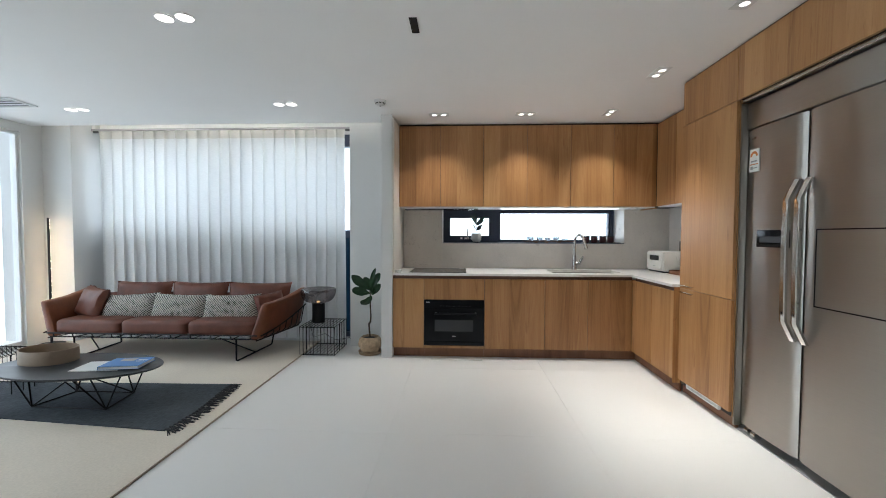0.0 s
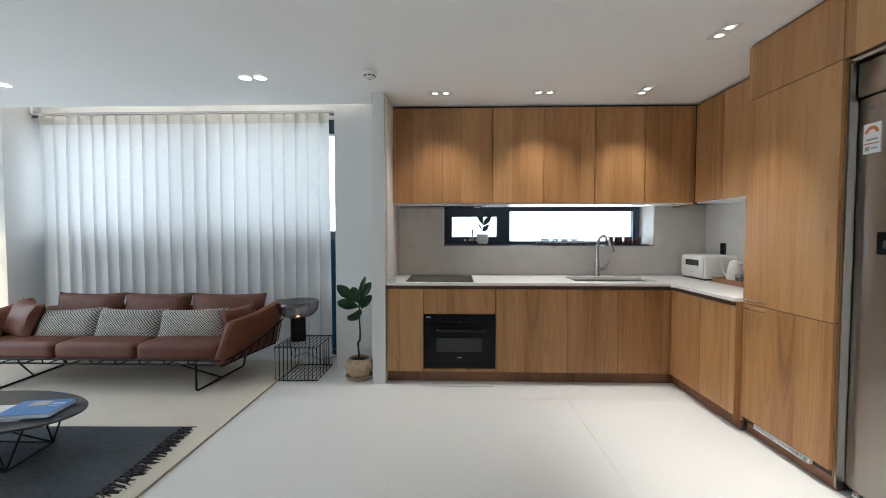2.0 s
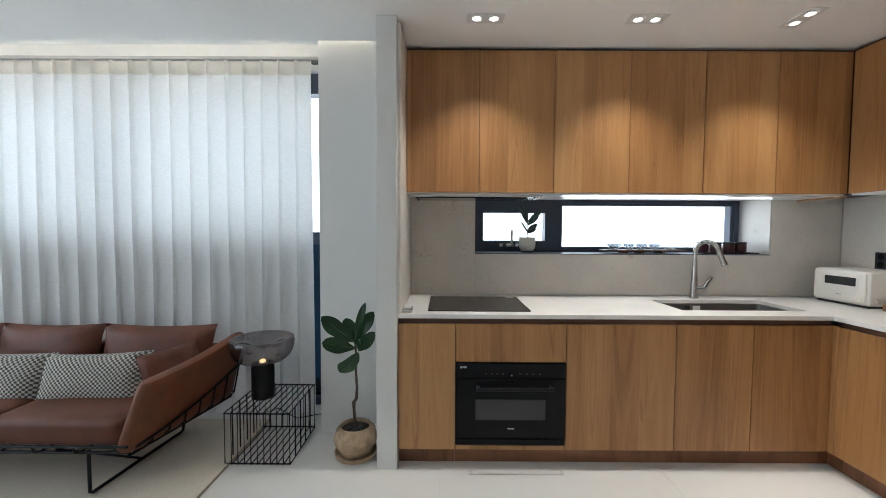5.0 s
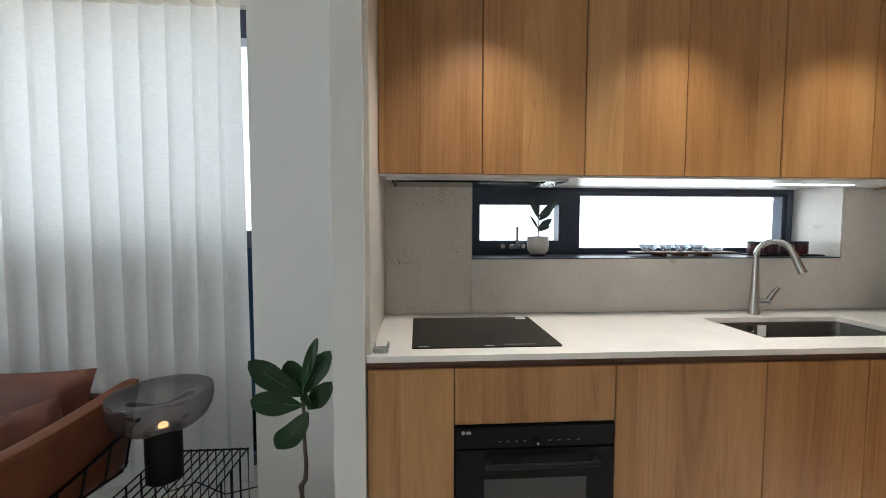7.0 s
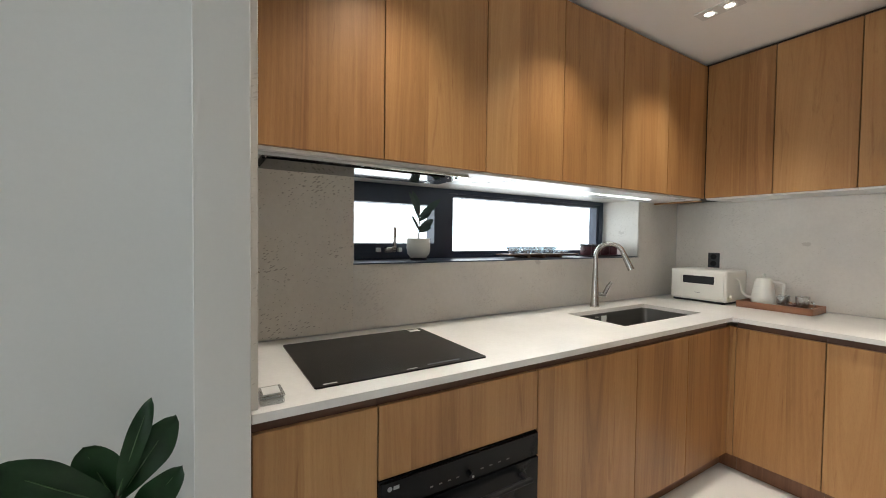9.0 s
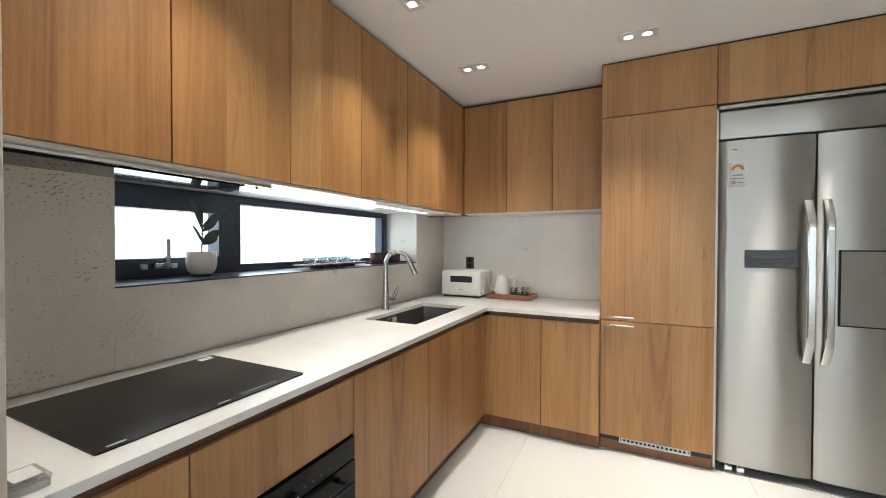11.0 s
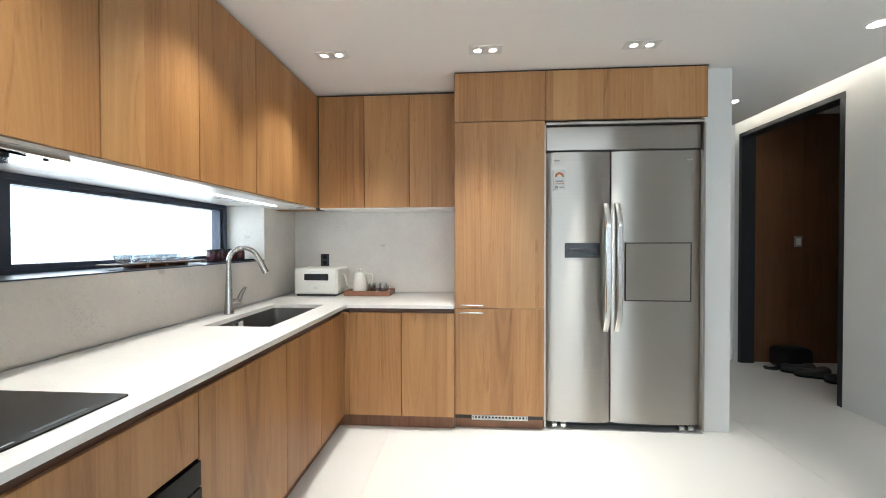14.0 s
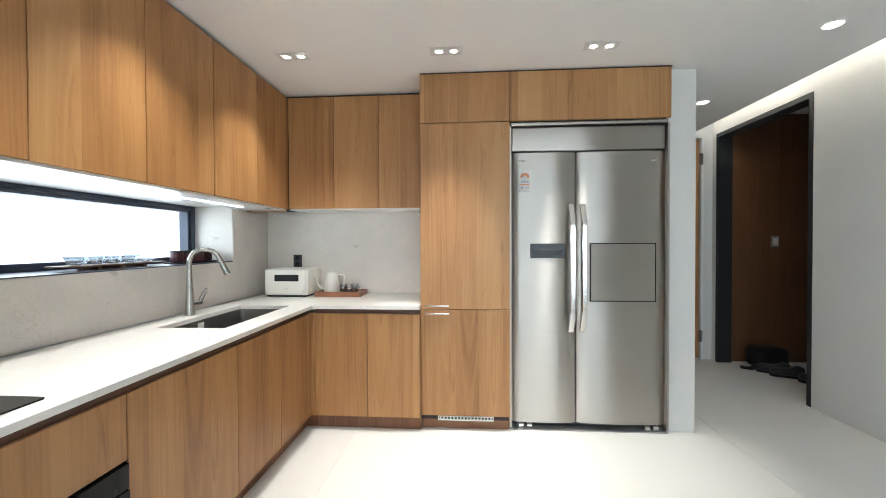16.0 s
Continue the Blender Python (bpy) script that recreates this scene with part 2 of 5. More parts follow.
M["wood_dark"] = wood("dark_wood_panel", (0.085, 0.034, 0.014), (0.14, 0.062, 0.026), (0.20, 0.092, 0.04), 0.3, 0.5)
M["channel"] = mottled("brown_channel", (0.10, 0.045, 0.026), 0.5, 0.1, 6)
# carcass taken near black so the shade in the door gaps is in its colour
M["carcass"] = mottled("gap_shadow_carcass", (0.022, 0.012, 0.008), 0.6, 0.1, 6)
M["white_board"] = mottled("white_board", (0.78, 0.77, 0.75), 0.3, 0.03, 4)
M["stone"] = stone("limestone", (0.76, 0.705, 0.635), (0.22, 0.175, 0.135), 0.5, 1.2)
M["stone_calm"] = stone("limestone_calm", (0.73, 0.685, 0.63), (0.30, 0.245, 0.20), 0.42, 0.5)
M["quartz"] = stone("white_quartz", (0.80, 0.785, 0.76), (0.6, 0.56, 0.50), 0.28, 0.12)
# dark frame metal, lifted towards blue to paint in the window's glare haze
M["hazed_frame"] = mottled("glare_hazed_frame", (0.036, 0.050, 0.082), 0.45, 0.1, 6)
M["door_black"] = mottled("black_door_lining", (0.012, 0.014, 0.017), 0.5, 0.1, 6)
# dark sill plate with the same bluish glare mixed into its colour
M["hazed_sill"] = mottled("glare_hazed_sill", (0.045, 0.06, 0.095), 0.3, 0.1, 4)
M["glass"] = clear_glass("window_glass", (0.97, 0.99, 1.0))
M["blue_glass"] = clear_glass("blue_tinted_glass", (0.045, 0.082, 0.115), 0.08)
M["smoke_glass"] = clear_glass("smoked_glass", (0.46, 0.43, 0.45), 0.25)
M["tumbler_glass"] = clear_glass("tumbler_glass", (0.90, 0.92, 0.92), 0.55)
M["bowl_glass"] = clear_glass("pale_bowl_glass", (0.80, 0.84, 0.87), 0.5)
M["black_glass"] = mat("black_glass", (0.008, 0.008, 0.009), 0.06, 0, 0.3)
M["oven_glass"] = mat("oven_window", (0.03, 0.031, 0.034), 0.05, 0, 0.5)
M["oven_black"] = mottled("oven_black", (0.007, 0.0075, 0.009), 0.2, 0.1, 5, 200, 0.01, 0.0, 0.14)
M["hob_glass"] = mottled("hob_glass", (0.016, 0.015, 0.014), 0.16, 0.15, 3, 80, 0.01, 0.0, 0.12)
M["steel"] = brushed("brushed_steel", (0.52, 0.50, 0.475), 0.27, (3, 3, 260))
M["satin"] = mottled("satin_steel", (0.50, 0.485, 0.46), 0.26, 0.04, 6, 120, 0.01, 1.0)
M["steel_door"] = brushed("fridge_steel", (0.42, 0.395, 0.36), 0.31, (2, 1.5, 240))
bsdf(M["steel_door"]).inputs["Anisotropic"].default_value = 1.0
bsdf(M["steel_door"]).inputs["Anisotropic Rotation"].default_value = 0.25
M["chrome"] = mat("bright_metal", (0.72, 0.71, 0.69), 0.18, 1.0)
M["sink_steel"] = brushed("sink_steel", (0.30, 0.29, 0.28), 0.35, (4, 160, 4))
M["black_metal"] = mottled("black_powder_coat", (0.009, 0.009, 0.011), 0.45, 0.15, 20, 180, 0.05, 0.0, 0.18)
M["dark_plastic"] = mottled("dark_plastic", (0.025, 0.026, 0.03), 0.4, 0.1, 20)
M["white_plastic"] = mottled("white_plastic", (0.78, 0.76, 0.71), 0.35, 0.03, 8)
M["trim_white"] = mottled("white_trim", (0.76, 0.76, 0.75), 0.5, 0.03, 8)
M["leather"] = mottled("brown_leather", (0.128, 0.042, 0.025), 0.48, 0.30, 9, 160, 0.5, 0.0, 0.35)
M["leather_rust"] = mottled("rust_leather", (0.150, 0.046, 0.018), 0.48, 0.30, 9, 160, 0.5, 0.0, 0.35)
M["check"] = checked("checked_wool", (0.60, 0.58, 0.53), (0.025, 0.032, 0.03), 0.012)
M["carpet"] = woven("beige_carpet", (0.69, 0.625, 0.53), 0.07, 90, 60)
M["carpet_edge"] = mottled("carpet_binding", (0.40, 0.33, 0.25), 0.9, 0.1, 8)
M["rug"] = woven("charcoal_rug", (0.075, 0.086, 0.098), 0.40, 110, 22)
M["fringe"] = mottled("dark_fringe", (0.03, 0.03, 0.033), 0.95, 0.2, 30)
M["table_top"] = mottled("dark_table_top", (0.022, 0.023, 0.026), 0.36, 0.2, 4)
M["box_wood"] = mottled("pale_bentwood", (0.28, 0.205, 0.14), 0.55, 0.15, 12, 160, 0.15)
M["paper"] = mottled("white_paper", (0.74, 0.74, 0.72), 0.6, 0.03, 8)
M["book_blue"] = mottled("blue_cover", (0.05, 0.20, 0.50), 0.35, 0.06, 8)
M["book_pale"] = mottled("pale_cover_patch", (0.50, 0.42, 0.36), 0.4, 0.2, 30)
M["curtain"] = sheer("sheer_linen", (0.88, 0.885, 0.88), 0.24)
M["curtain_band"] = sheer("curtain_heading", (0.74, 0.72, 0.67), 0.16)
M["leaf"] = mottled("fig_leaf", (0.008, 0.036, 0.010), 0.40, 0.35, 14, 90, 0.25, 0.0, 0.35)
M["leaf_vein"] = mottled("leaf_vein", (0.06, 0.13, 0.05), 0.45, 0.2, 30)
M["leaf_dark"] = mottled("rubber_leaf", (0.035, 0.068, 0.062), 0.35, 0.3, 14, 90, 0.2)
M["stem"] = mottled("woody_stem", (0.07, 0.05, 0.035), 0.8, 0.35, 40, 160, 0.5)
M["clay"] = mottled("weathered_clay", (0.43, 0.31, 0.195), 0.6, 0.42, 20, 90, 0.7)
M["soil"] = mottled("soil", (0.05, 0.035, 0.025), 0.95, 0.4, 40, 120, 0.8)
M["pebble"] = mottled("dark_pebble", (0.04, 0.04, 0.042), 0.6, 0.2, 30)
M["jar_red"] = mottled("dark_red_glaze", (0.075, 0.02, 0.026), 0.3, 0.15, 20)
M["tray_wood"] = wood("walnut_tray", (0.17, 0.07, 0.036), (0.27, 0.115, 0.06), (0.36, 0.165, 0.09), 0.2, 0.45, False)
M["lamp_lens"] = glow("lit_lens", (1.0, 0.95, 0.88), 7.0)
M["led_warm"] = glow("led_strip_warm", (1.0, 0.92, 0.80), 36.0)
M["led_cool"] = glow("led_strip_cool", (0.92, 0.97, 1.0), 4.0)
M["lamp_bulb"] = glow("small_bulb", (1.0, 0.66, 0.28), 3.5)
M["lamp_line"] = glow("lamp_line", (1.0, 0.74, 0.46), 45.0)
M["orange"] = mottled("orange_print", (0.62, 0.20, 0.05), 0.5, 0.05)
M["green_print"] = mottled("green_print", (0.18, 0.36, 0.10), 0.5, 0.05)
M["grey_print"] = mottled("grey_print", (0.34, 0.34, 0.34), 0.5, 0.05)
M["dim_print"] = mottled("dim_print", (0.07, 0.07, 0.075), 0.5, 0.05)
M["sky_glow"] = glow("bright_daylight", (0.90, 0.955, 1.0), 2.3)


# ---- mesh helpers ----
def mesh_object(name, bm, material, smooth=False):
    bmesh.ops.recalc_face_normals(bm, faces=bm.faces)
    me = bpy.data.meshes.new(name)
    bm.to_mesh(me)
    bm.free()
    if smooth:
        me.polygons.foreach_set("use_smooth", [True] * len(me.polygons))
        me.set_sharp_from_angle(angle=radians(38))
    me.materials.append(M[material])
    return new(name, me)


def part(name, bm, material, parent=None, label="", smooth=False):
    """One mesh object, made in world metres, under a thing or a part."""
    ob = mesh_object(name, bm, material, smooth)
    if parent is not None:
        ob.parent = parent
        if parent.parent is None:
            ob.matrix_parent_inverse = Matrix.Translation(parent.location).inverted()
    return tagged(ob, label)


def thing(name, label, category, at, group=""):
    ob = new(name)
    ob.empty_display_size = 0.1
    ob.location = at
    return tagged(ob, label, category, group)


def structure(name, bm, material, label="", category="", smooth=False):
    return tagged(mesh_object(name, bm, material, smooth), label, category, "", "structure")


def B(x0, x1, y0, y1, z0, z1, bevel=0.0, seg=1, bm=None):
    """A box, its edges rounded by bevel."""
    bm = bm or bmesh.new()
    vs = bmesh.ops.create_cube(bm, size=1.0)["verts"]
    for v in vs:
        v.co = Vector(((x0 + x1) / 2 + v.co.x * (x1 - x0), (y0 + y1) / 2 + v.co.y * (y1 - y0), (z0 + z1) / 2 + v.co.z * (z1 - z0)))
    if bevel:
        es = list({e for v in vs for e in v.link_edges})
        bmesh.ops.bevel(bm, geom=es, offset=bevel, segments=seg, affect="EDGES", profile=0.5)
    return bm


def tube(points, r, seg=8, bm=None, closed=False, radii=None):
    """A round rod along a line of points."""
    bm = bm or bmesh.new()
    pts = [Vector(p) for p in points]
    n = len(pts)
    rings, ref = [], None
    for i, p in enumerate(pts):
        a = pts[(i - 1) % n] if closed else pts[max(i - 1, 0)]
        b = pts[(i + 1) % n] if closed else pts[min(i + 1, n - 1)]
        d = (b - a).normalized()
        if ref is None:
            ref = Vector((0, 0, 1)) if abs(d.z) < 0.9 else Vector((1, 0, 0))
        u = d.cross(ref).normalized()
        w = u.cross(d).normalized()
        ref = w
        rr = radii[i] if radii else r
        rings.append([bm.verts.new(p + rr * (math.cos(k * math.tau / seg) * u + math.sin(k * math.tau / seg) * w)) for k in range(seg)])
    for i in range(n if closed else n - 1):
        ra, rb = rings[i], rings[(i + 1) % n]
        for k in range(seg):
            bm.faces.new((ra[k], ra[(k + 1) % seg], rb[(k + 1) % seg], rb[k]))
    if not closed:
        bm.faces.new(rings[0][::-1])
        bm.faces.new(rings[-1])
    return bm


def lathe(profile, centre, seg=32, bm=None, squash=(1, 1)):
    """Turns a profile of (radius, height) about an upright axis."""
    bm = bm or bmesh.new()
    cx, cy, cz = centre
    rings = []
    for r, z in profile:
        if r < 1e-5:
            rings.append([bm.verts.new((cx, cy, cz + z))])
        else:
            rings.append([bm.verts.new((cx + squash[0] * r * math.cos(k * math.tau / seg), cy + squash[1] * r * math.sin(k * math.tau / seg), cz + z)) for k in range(seg)])
    for a, b in zip(rings, rings[1:]):
        for k in range(seg):
            k2 = (k + 1) % seg
            q = [a[k % len(a)], a[k2 % len(a)], b[k2 % len(b)], b[k % len(b)]]
            q = list(dict.fromkeys(q))
            if len(q) > 2:
                bm.faces.new(q)
    return bm


def slab(us, vs, holes, w0, w1, axis):
    """A flat slab cut into a grid at us and vs, less the holes (u0, u1, v0, v1); axis is the thin direction."""
    bm = bmesh.new()
    place = {"x": lambda u, v, w: (w, u, v), "y": lambda u, v, w: (u, w, v), "z": lambda u, v, w: (u, v, w)}[axis]
    us, vs = sorted(us), sorted(vs)
    made = {}

    def vert(i, j, k):
        if (i, j, k) not in made:
            made[i, j, k] = bm.verts.new(place(us[i], vs[j], (w0, w1)[k]))
        return made[i, j, k]

    def solid(i, j):
        if not (0 <= i < len(us) - 1 and 0 <= j < len(vs) - 1):
            return False
        u, v = (us[i] + us[i + 1]) / 2, (vs[j] + vs[j + 1]) / 2
        return not any(a < u < b and c < v < d for a, b, c, d in holes)

    for i in range(len(us) - 1):
        for j in range(len(vs) - 1):
            if not solid(i, j):
                continue
            for k in (0, 1):
                bm.faces.new([vert(i, j, k), vert(i + 1, j, k), vert(i + 1, j + 1, k), vert(i, j + 1, k)])
            for di, dj, p, q in ((-1, 0, (i, j), (i, j + 1)), (1, 0, (i + 1, j), (i + 1, j + 1)), (0, -1, (i, j), (i + 1, j)), (0, 1, (i, j + 1), (i + 1, j + 1))):
                if not solid(i + di, j + dj):
                    bm.faces.new([vert(*p, 0), vert(*q, 0), vert(*q, 1), vert(*p, 1)])
    return bm


def soft_block(x0, x1, y0, y1, z0, z1, r, crown=0.0, n=10, bm=None):
    """An upholstered block with round edges and a crowned top."""
    bm = bm or bmesh.new()
    c = Vector(((x0 + x1) / 2, (y0 + y1) / 2, (z0 + z1) / 2))
    h = Vector(((x1 - x0) / 2, (y1 - y0) / 2, (z1 - z0) / 2))
    vs = bmesh.ops.create_cube(bm, size=2.0)["verts"]
    es = list({e for v in vs for e in v.link_edges})
    bmesh.ops.subdivide_edges(bm, edges=es, cuts=n, use_grid_fill=True)
    for v in bm.verts:
        p = Vector((math.copysign(abs(v.co.x) ** 0.8, v.co.x) * h.x, math.copysign(abs(v.co.y) ** 0.8, v.co.y) * h.y, math.copysign(abs(v.co.z) ** 0.8, v.co.z) * h.z))
        inner = Vector([max(-h[i] + r, min(h[i] - r, p[i])) if h[i] > r else 0.0 for i in range(3)])
        d = p - inner
        if d.length > 1e-6:
            p = inner + d.normalized() * min(r, d.length)
        if crown and v.co.z > 0.2:
            p.z += crown * (1 - (p.x / h.x) ** 2) * (1 - (p.y / h.y) ** 2)
        v.co = c + p
    return bm


def pillow(w, h, t, m, n=14, bm=None, uv=True):
    """A filled cushion with pointed corners; w wide, h high, t thick, at the pose m."""
    bm = bm or bmesh.new()
    lay = bm.loops.layers.uv.verify()
    grid = {}
    for s in (-1, 1):
        for i in range(n + 1):
            for j in range(n + 1):
                a, b = -1 + 2 * i / n, -1 + 2 * j / n
                rim = i in (0, n) or j in (0, n)
                if rim and s == 1:
                    grid[s, i, j] = grid[-1, i, j]
                    continue
                d = t / 2 * ((1 - a ** 4) * (1 - b ** 4)) ** 0.5
                pa = a * (1 - 0.05 * (1 - b * b))
                pb = b * (1 - 0.09 * (1 - a * a))
                wob = 0.012 * noise.noise(Vector((a * 2, b * 2, s + w * 9)))
                grid[s, i, j] = bm.verts.new(m @ Vector((pa * w / 2, s * (d + (0 if rim else wob)), pb * h / 2)))
    for s in (-1, 1):
        for i in range(n):
            for j in range(n):
                f = bm.faces.new((grid[s, i, j], grid[s, i + 1, j], grid[s, i + 1, j + 1], grid[s, i, j + 1]))
                for lp, (a, b) in zip(f.loops, ((i, j), (i + 1, j), (i + 1, j + 1), (i, j + 1))):
                    lp[lay].uv = (a / n * w, b / n * h)
    return bm


def rounded_rect(u0, u1, v0, v1, r, k=4):
    pts = []
    for cu, cv, a0 in ((u1 - r, v1 - r, 0), (u0 + r, v1 - r, 90), (u0 + r, v0 + r, 180), (u1 - r, v0 + r, 270)):
        for i in range(k + 1):
            a = radians(a0 + 90 * i / k)
            pts.append((cu + r * math.cos(a), cv + r * math.sin(a)))
    return pts


def prism(outline, w0, w1, axis="z", bm=None):
    """Extrudes a closed outline of (u, v) between w0 and w1."""
    bm = bm or bmesh.new()
    place = {"x": lambda u, v, w: (w, u, v), "y": lambda u, v, w: (u, w, v), "z": lambda u, v, w: (u, v, w)}[axis]
    lo = [bm.verts.new(place(u, v, w0)) for u, v in outline]
    hi = [bm.verts.new(place(u, v, w1)) for u, v in outline]
    bm.faces.new(lo)
    bm.faces.new(hi)
    for i in range(len(lo)):
        j = (i + 1) % len(lo)
        bm.faces.new((lo[i], lo[j], hi[j], hi[i]))
    return bm


# ---- the rooms ----
XW, XE, YS, YN = -4.38, 3.66, -1.10, 4.635      # west wall, hall end wall, south wall, kitchen wall
YH = 0.39                                       # hall wall with the entrance opening
YC = 4.24                                       # edge of the lowered ceiling before the window wall
OUT = 4.995                                     # outer face of the north walls

structure("floor", B(XW - 0.5, XE + 1.2, YS - 0.2, OUT, -0.15, FL - 0.003), "grout", "pale grey grout bed under large floor tiles", "floor")
structure("ceiling", slab([XW, -0.545, 0.9, 3.67], [YS, 0.66, YC, YN], [(0.9, 3.67, YS, 0.66), (XW, -0.545, YC, YN)], CE, CE + 0.07, "z"), "ceiling",
          "flat white painted plasterboard ceiling with lit cove edges", "ceiling")
structure("ceiling_upper", B(XW - 0.5, XE + 1.2, YS - 0.2, OUT, 2.58, 2.68), "ceiling", "white upper ceiling inside the light coves", "ceiling")
structure("wall_kitchen", slab([-0.553, 0.009, 2.03, 2.70], [0.0, 1.145, 1.542, 2.58], [(0.009, 2.03, 1.145, 1.542)], YN, OUT, "y"), "plaster",
          "kitchen wall with a long low slot window", "wall")
structure("wall_kitchen_east", B(2.52, 2.70, 1.65, YN - 0.002, 0.0, 2.58), "plaster", "plastered wall behind the kitchen side run", "wall")
structure("wall_living_north", slab([XW - 0.5, -4.05, -0.962, -0.553], [0.0, 2.58], [(-4.05, -0.962, 0.0, 2.58)], 4.34, OUT, "y"), "plaster",
          "white plastered wall round the wide living room window", "wall")
structure("wall_window_head", B(-4.05, -0.962, 4.70, OUT, 2.40, 2.579), "plaster", "white head wall over the living room window", "wall")
structure("wall_stub", B(-0.552, -0.445, 3.966, YN - 0.002, 0.0, CE - 0.001, 0.002), "plaster", "white plastered wall end between living room and kitchen", "wall")
structure("wall_west", slab([YS, 0.35, 4.13, 4.338], [0.0, 0.06, 2.30, 2.58], [(0.35, 4.13, 0.06, 2.30)], XW - 0.10, XW, "x"), "plaster",
          "white plastered wall with a tall balcony window", "wall")
structure("wall_south", B(XW - 0.3, 0.9, YS - 0.15, YS, 0.0, 2.58), "plaster", "plain plastered wall", "wall")
structure("wall_hall_side", B(0.9, 1.05, YS, YH - 0.132, 0.0, 2.58), "plaster", "plain plastered wall", "wall")
structure("wall_hall", slab([0.9, 2.45, 3.575, XE + 0.1], [0.0, 2.375, 2.58], [(2.45, 3.575, 0.0, 2.375)], YH - 0.13, YH, "y"), "plaster",
          "white plastered hall wall with a dark entrance opening", "wall")
structure("wall_hall_end", slab([YH + 0.001, 0.505, 1.35, 1.48], [0.0, 2.37, 2.58], [(0.505, 1.35, 0.0, 2.37)], XE, XE + 0.12, "x"), "plaster", "white end wall of the hall with a wooden door", "wall")
structure("wall_fridge_end", B(1.97, XE + 0.1, 1.482, 1.660, 0.0, CE - 0.001, 0.002), "plaster", "white plastered wall end beside the fridge", "wall")
structure("wall_room_behind", B(XE + 0.6, XE + 0.7, YH, 1.6, 0.0, 2.58), "plaster", "plain wall of the room past the hall", "wall")

# entrance lobby behind the hall wall
structure("wall_lobby_east", B(3.60, 3.72, YS, YH - 0.132, 0.0, 2.58), "wood_dark", "dark wood panelled lobby wall", "wall")
structure("wall_lobby_south", B(1.06, 3.59, YS - 0.12, YS, 0.0, 2.58), "wood_dark", "dark wood panelled lobby wall", "wall")
structure("wall_lobby_west", B(2.05, 2.15, YS + 0.002, YH - 0.133, 0.0, 2.57), "wood_dark", "dark wood panelled lobby wall", "wall")
fr = structure("door_1", slab([2.45, 2.475, 3.55, 3.575], [FL, 2.35, 2.375], [(2.475, 3.55, FL, 2.35)], YH - 0.131, YH + 0.004, "y"), "door_black", "black metal lining of the entrance opening", "door frame")
part("casing", slab([2.436, 2.45, 3.575, 3.589], [FL, 2.375, 2.389], [(2.45, 3.575, FL, 2.375)], YH + 0.0005, YH + 0.006, "y"), "door_black", fr)

# wooden hall door with its hinges
d2 = structure("door_2", B(XE + 0.02, XE + 0.06, 0.512, 1.345, FL + 0.01, 2.36, 0.002), "wood", "wooden hall door in a narrow metal frame", "door")
part("frame", B(XE - 0.004, XE + 0.05, 0.478, 0.503, FL, 2.37, 0.001), "trim_white", d2)
for hz in (2.15, 0.28):
    part("hinge", B(XE - 0.012, XE + 0.03, 0.488, 0.522, hz - 0.06, hz + 0.06, 0.004), "sink_steel", d2, "dull steel hinge")


# light strips tucked into the coves
def led_strip(label, bm, material="led_warm"):
    return tagged(part("led_strip", bm, material), label, "light strip")


led_strip("warm light strip hidden in the window cove", B(-4.2, -0.60, YC - 0.045, YC - 0.025, CE + 0.071, CE + 0.083))
led_strip("warm light strip hidden in the hall cove", B(0.95, 3.6, 0.70, 0.72, CE + 0.071, CE + 0.083))


# ---- windows ----
def pane(name, bm, parent, material="glass", label=""):
    ob = part(name, bm, material, parent, label)
    ob.visible_shadow = False
    return ob


w1 = structure("window_1", slab([0.011, 0.05, 0.62, 0.655, 1.978, 2.012], [1.147, 1.166, 1.515, 1.540], [(0.05, 0.62, 1.166, 1.515), (0.655, 1.978, 1.166, 1.515)], 4.90, 4.99, "y"), "hazed_frame",
               "long low kitchen window in a dark metal frame", "window")
part("sash", slab([0.05, 0.092, 0.556, 0.62], [1.166, 1.232, 1.440, 1.515], [(0.092, 0.556, 1.232, 1.440)], 4.89, 4.975, "y"), "hazed_frame", w1)
pane("pane", B(0.092, 0.556, 4.935, 4.941, 1.232, 1.440), w1)
part("bead", slab([0.655, 0.69, 1.955, 1.978], [1.166, 1.187, 1.497, 1.515], [(0.69, 1.955, 1.187, 1.497)], 4.912, 4.975, "y"), "hazed_frame", w1)
pane("pane", B(0.69, 1.955, 4.94, 4.946, 1.187, 1.497), w1)
h = part("handle", B(0.292, 0.308, 4.84, 4.865, 1.19, 1.315, 0.004, 2), "steel", w1, "grey metal window handle, standing upright", True)
part("rose", B(0.262, 0.318, 4.862, 4.892, 1.186, 1.212, 0.005, 2), "steel", h, "", True)
part("latch_plate", B(0.215, 0.238, 4.875, 4.892, 1.188, 1.210, 0.002), "trim_white", w1, "small white latch plate")
part("latch_plate", B(0.335, 0.355, 4.875, 4.892, 1.188, 1.210, 0.002), "trim_white", w1, "small white latch plate")
part("window_sill", B(0.012, 2.027, YN - 0.006, 4.898, 1.1455, 1.151, 0.001), "hazed_sill", w1, "thin dark grey sill plate")

w2 = structure("window_2", slab([-4.047, -3.98, -2.53, -2.45, -1.04, -0.965], [FL, 0.09, 1.20, 1.29, 2.26, 2.399],
                                [(-3.98, -2.53, 0.09, 1.20), (-2.45, -1.04, 0.09, 1.20), (-3.98, -2.53, 1.29, 2.26), (-2.45, -1.04, 1.29, 2.26)], 4.74, 4.84, "y"), "hazed_frame",
               "wide living room window in a dark frame behind the curtain", "window")
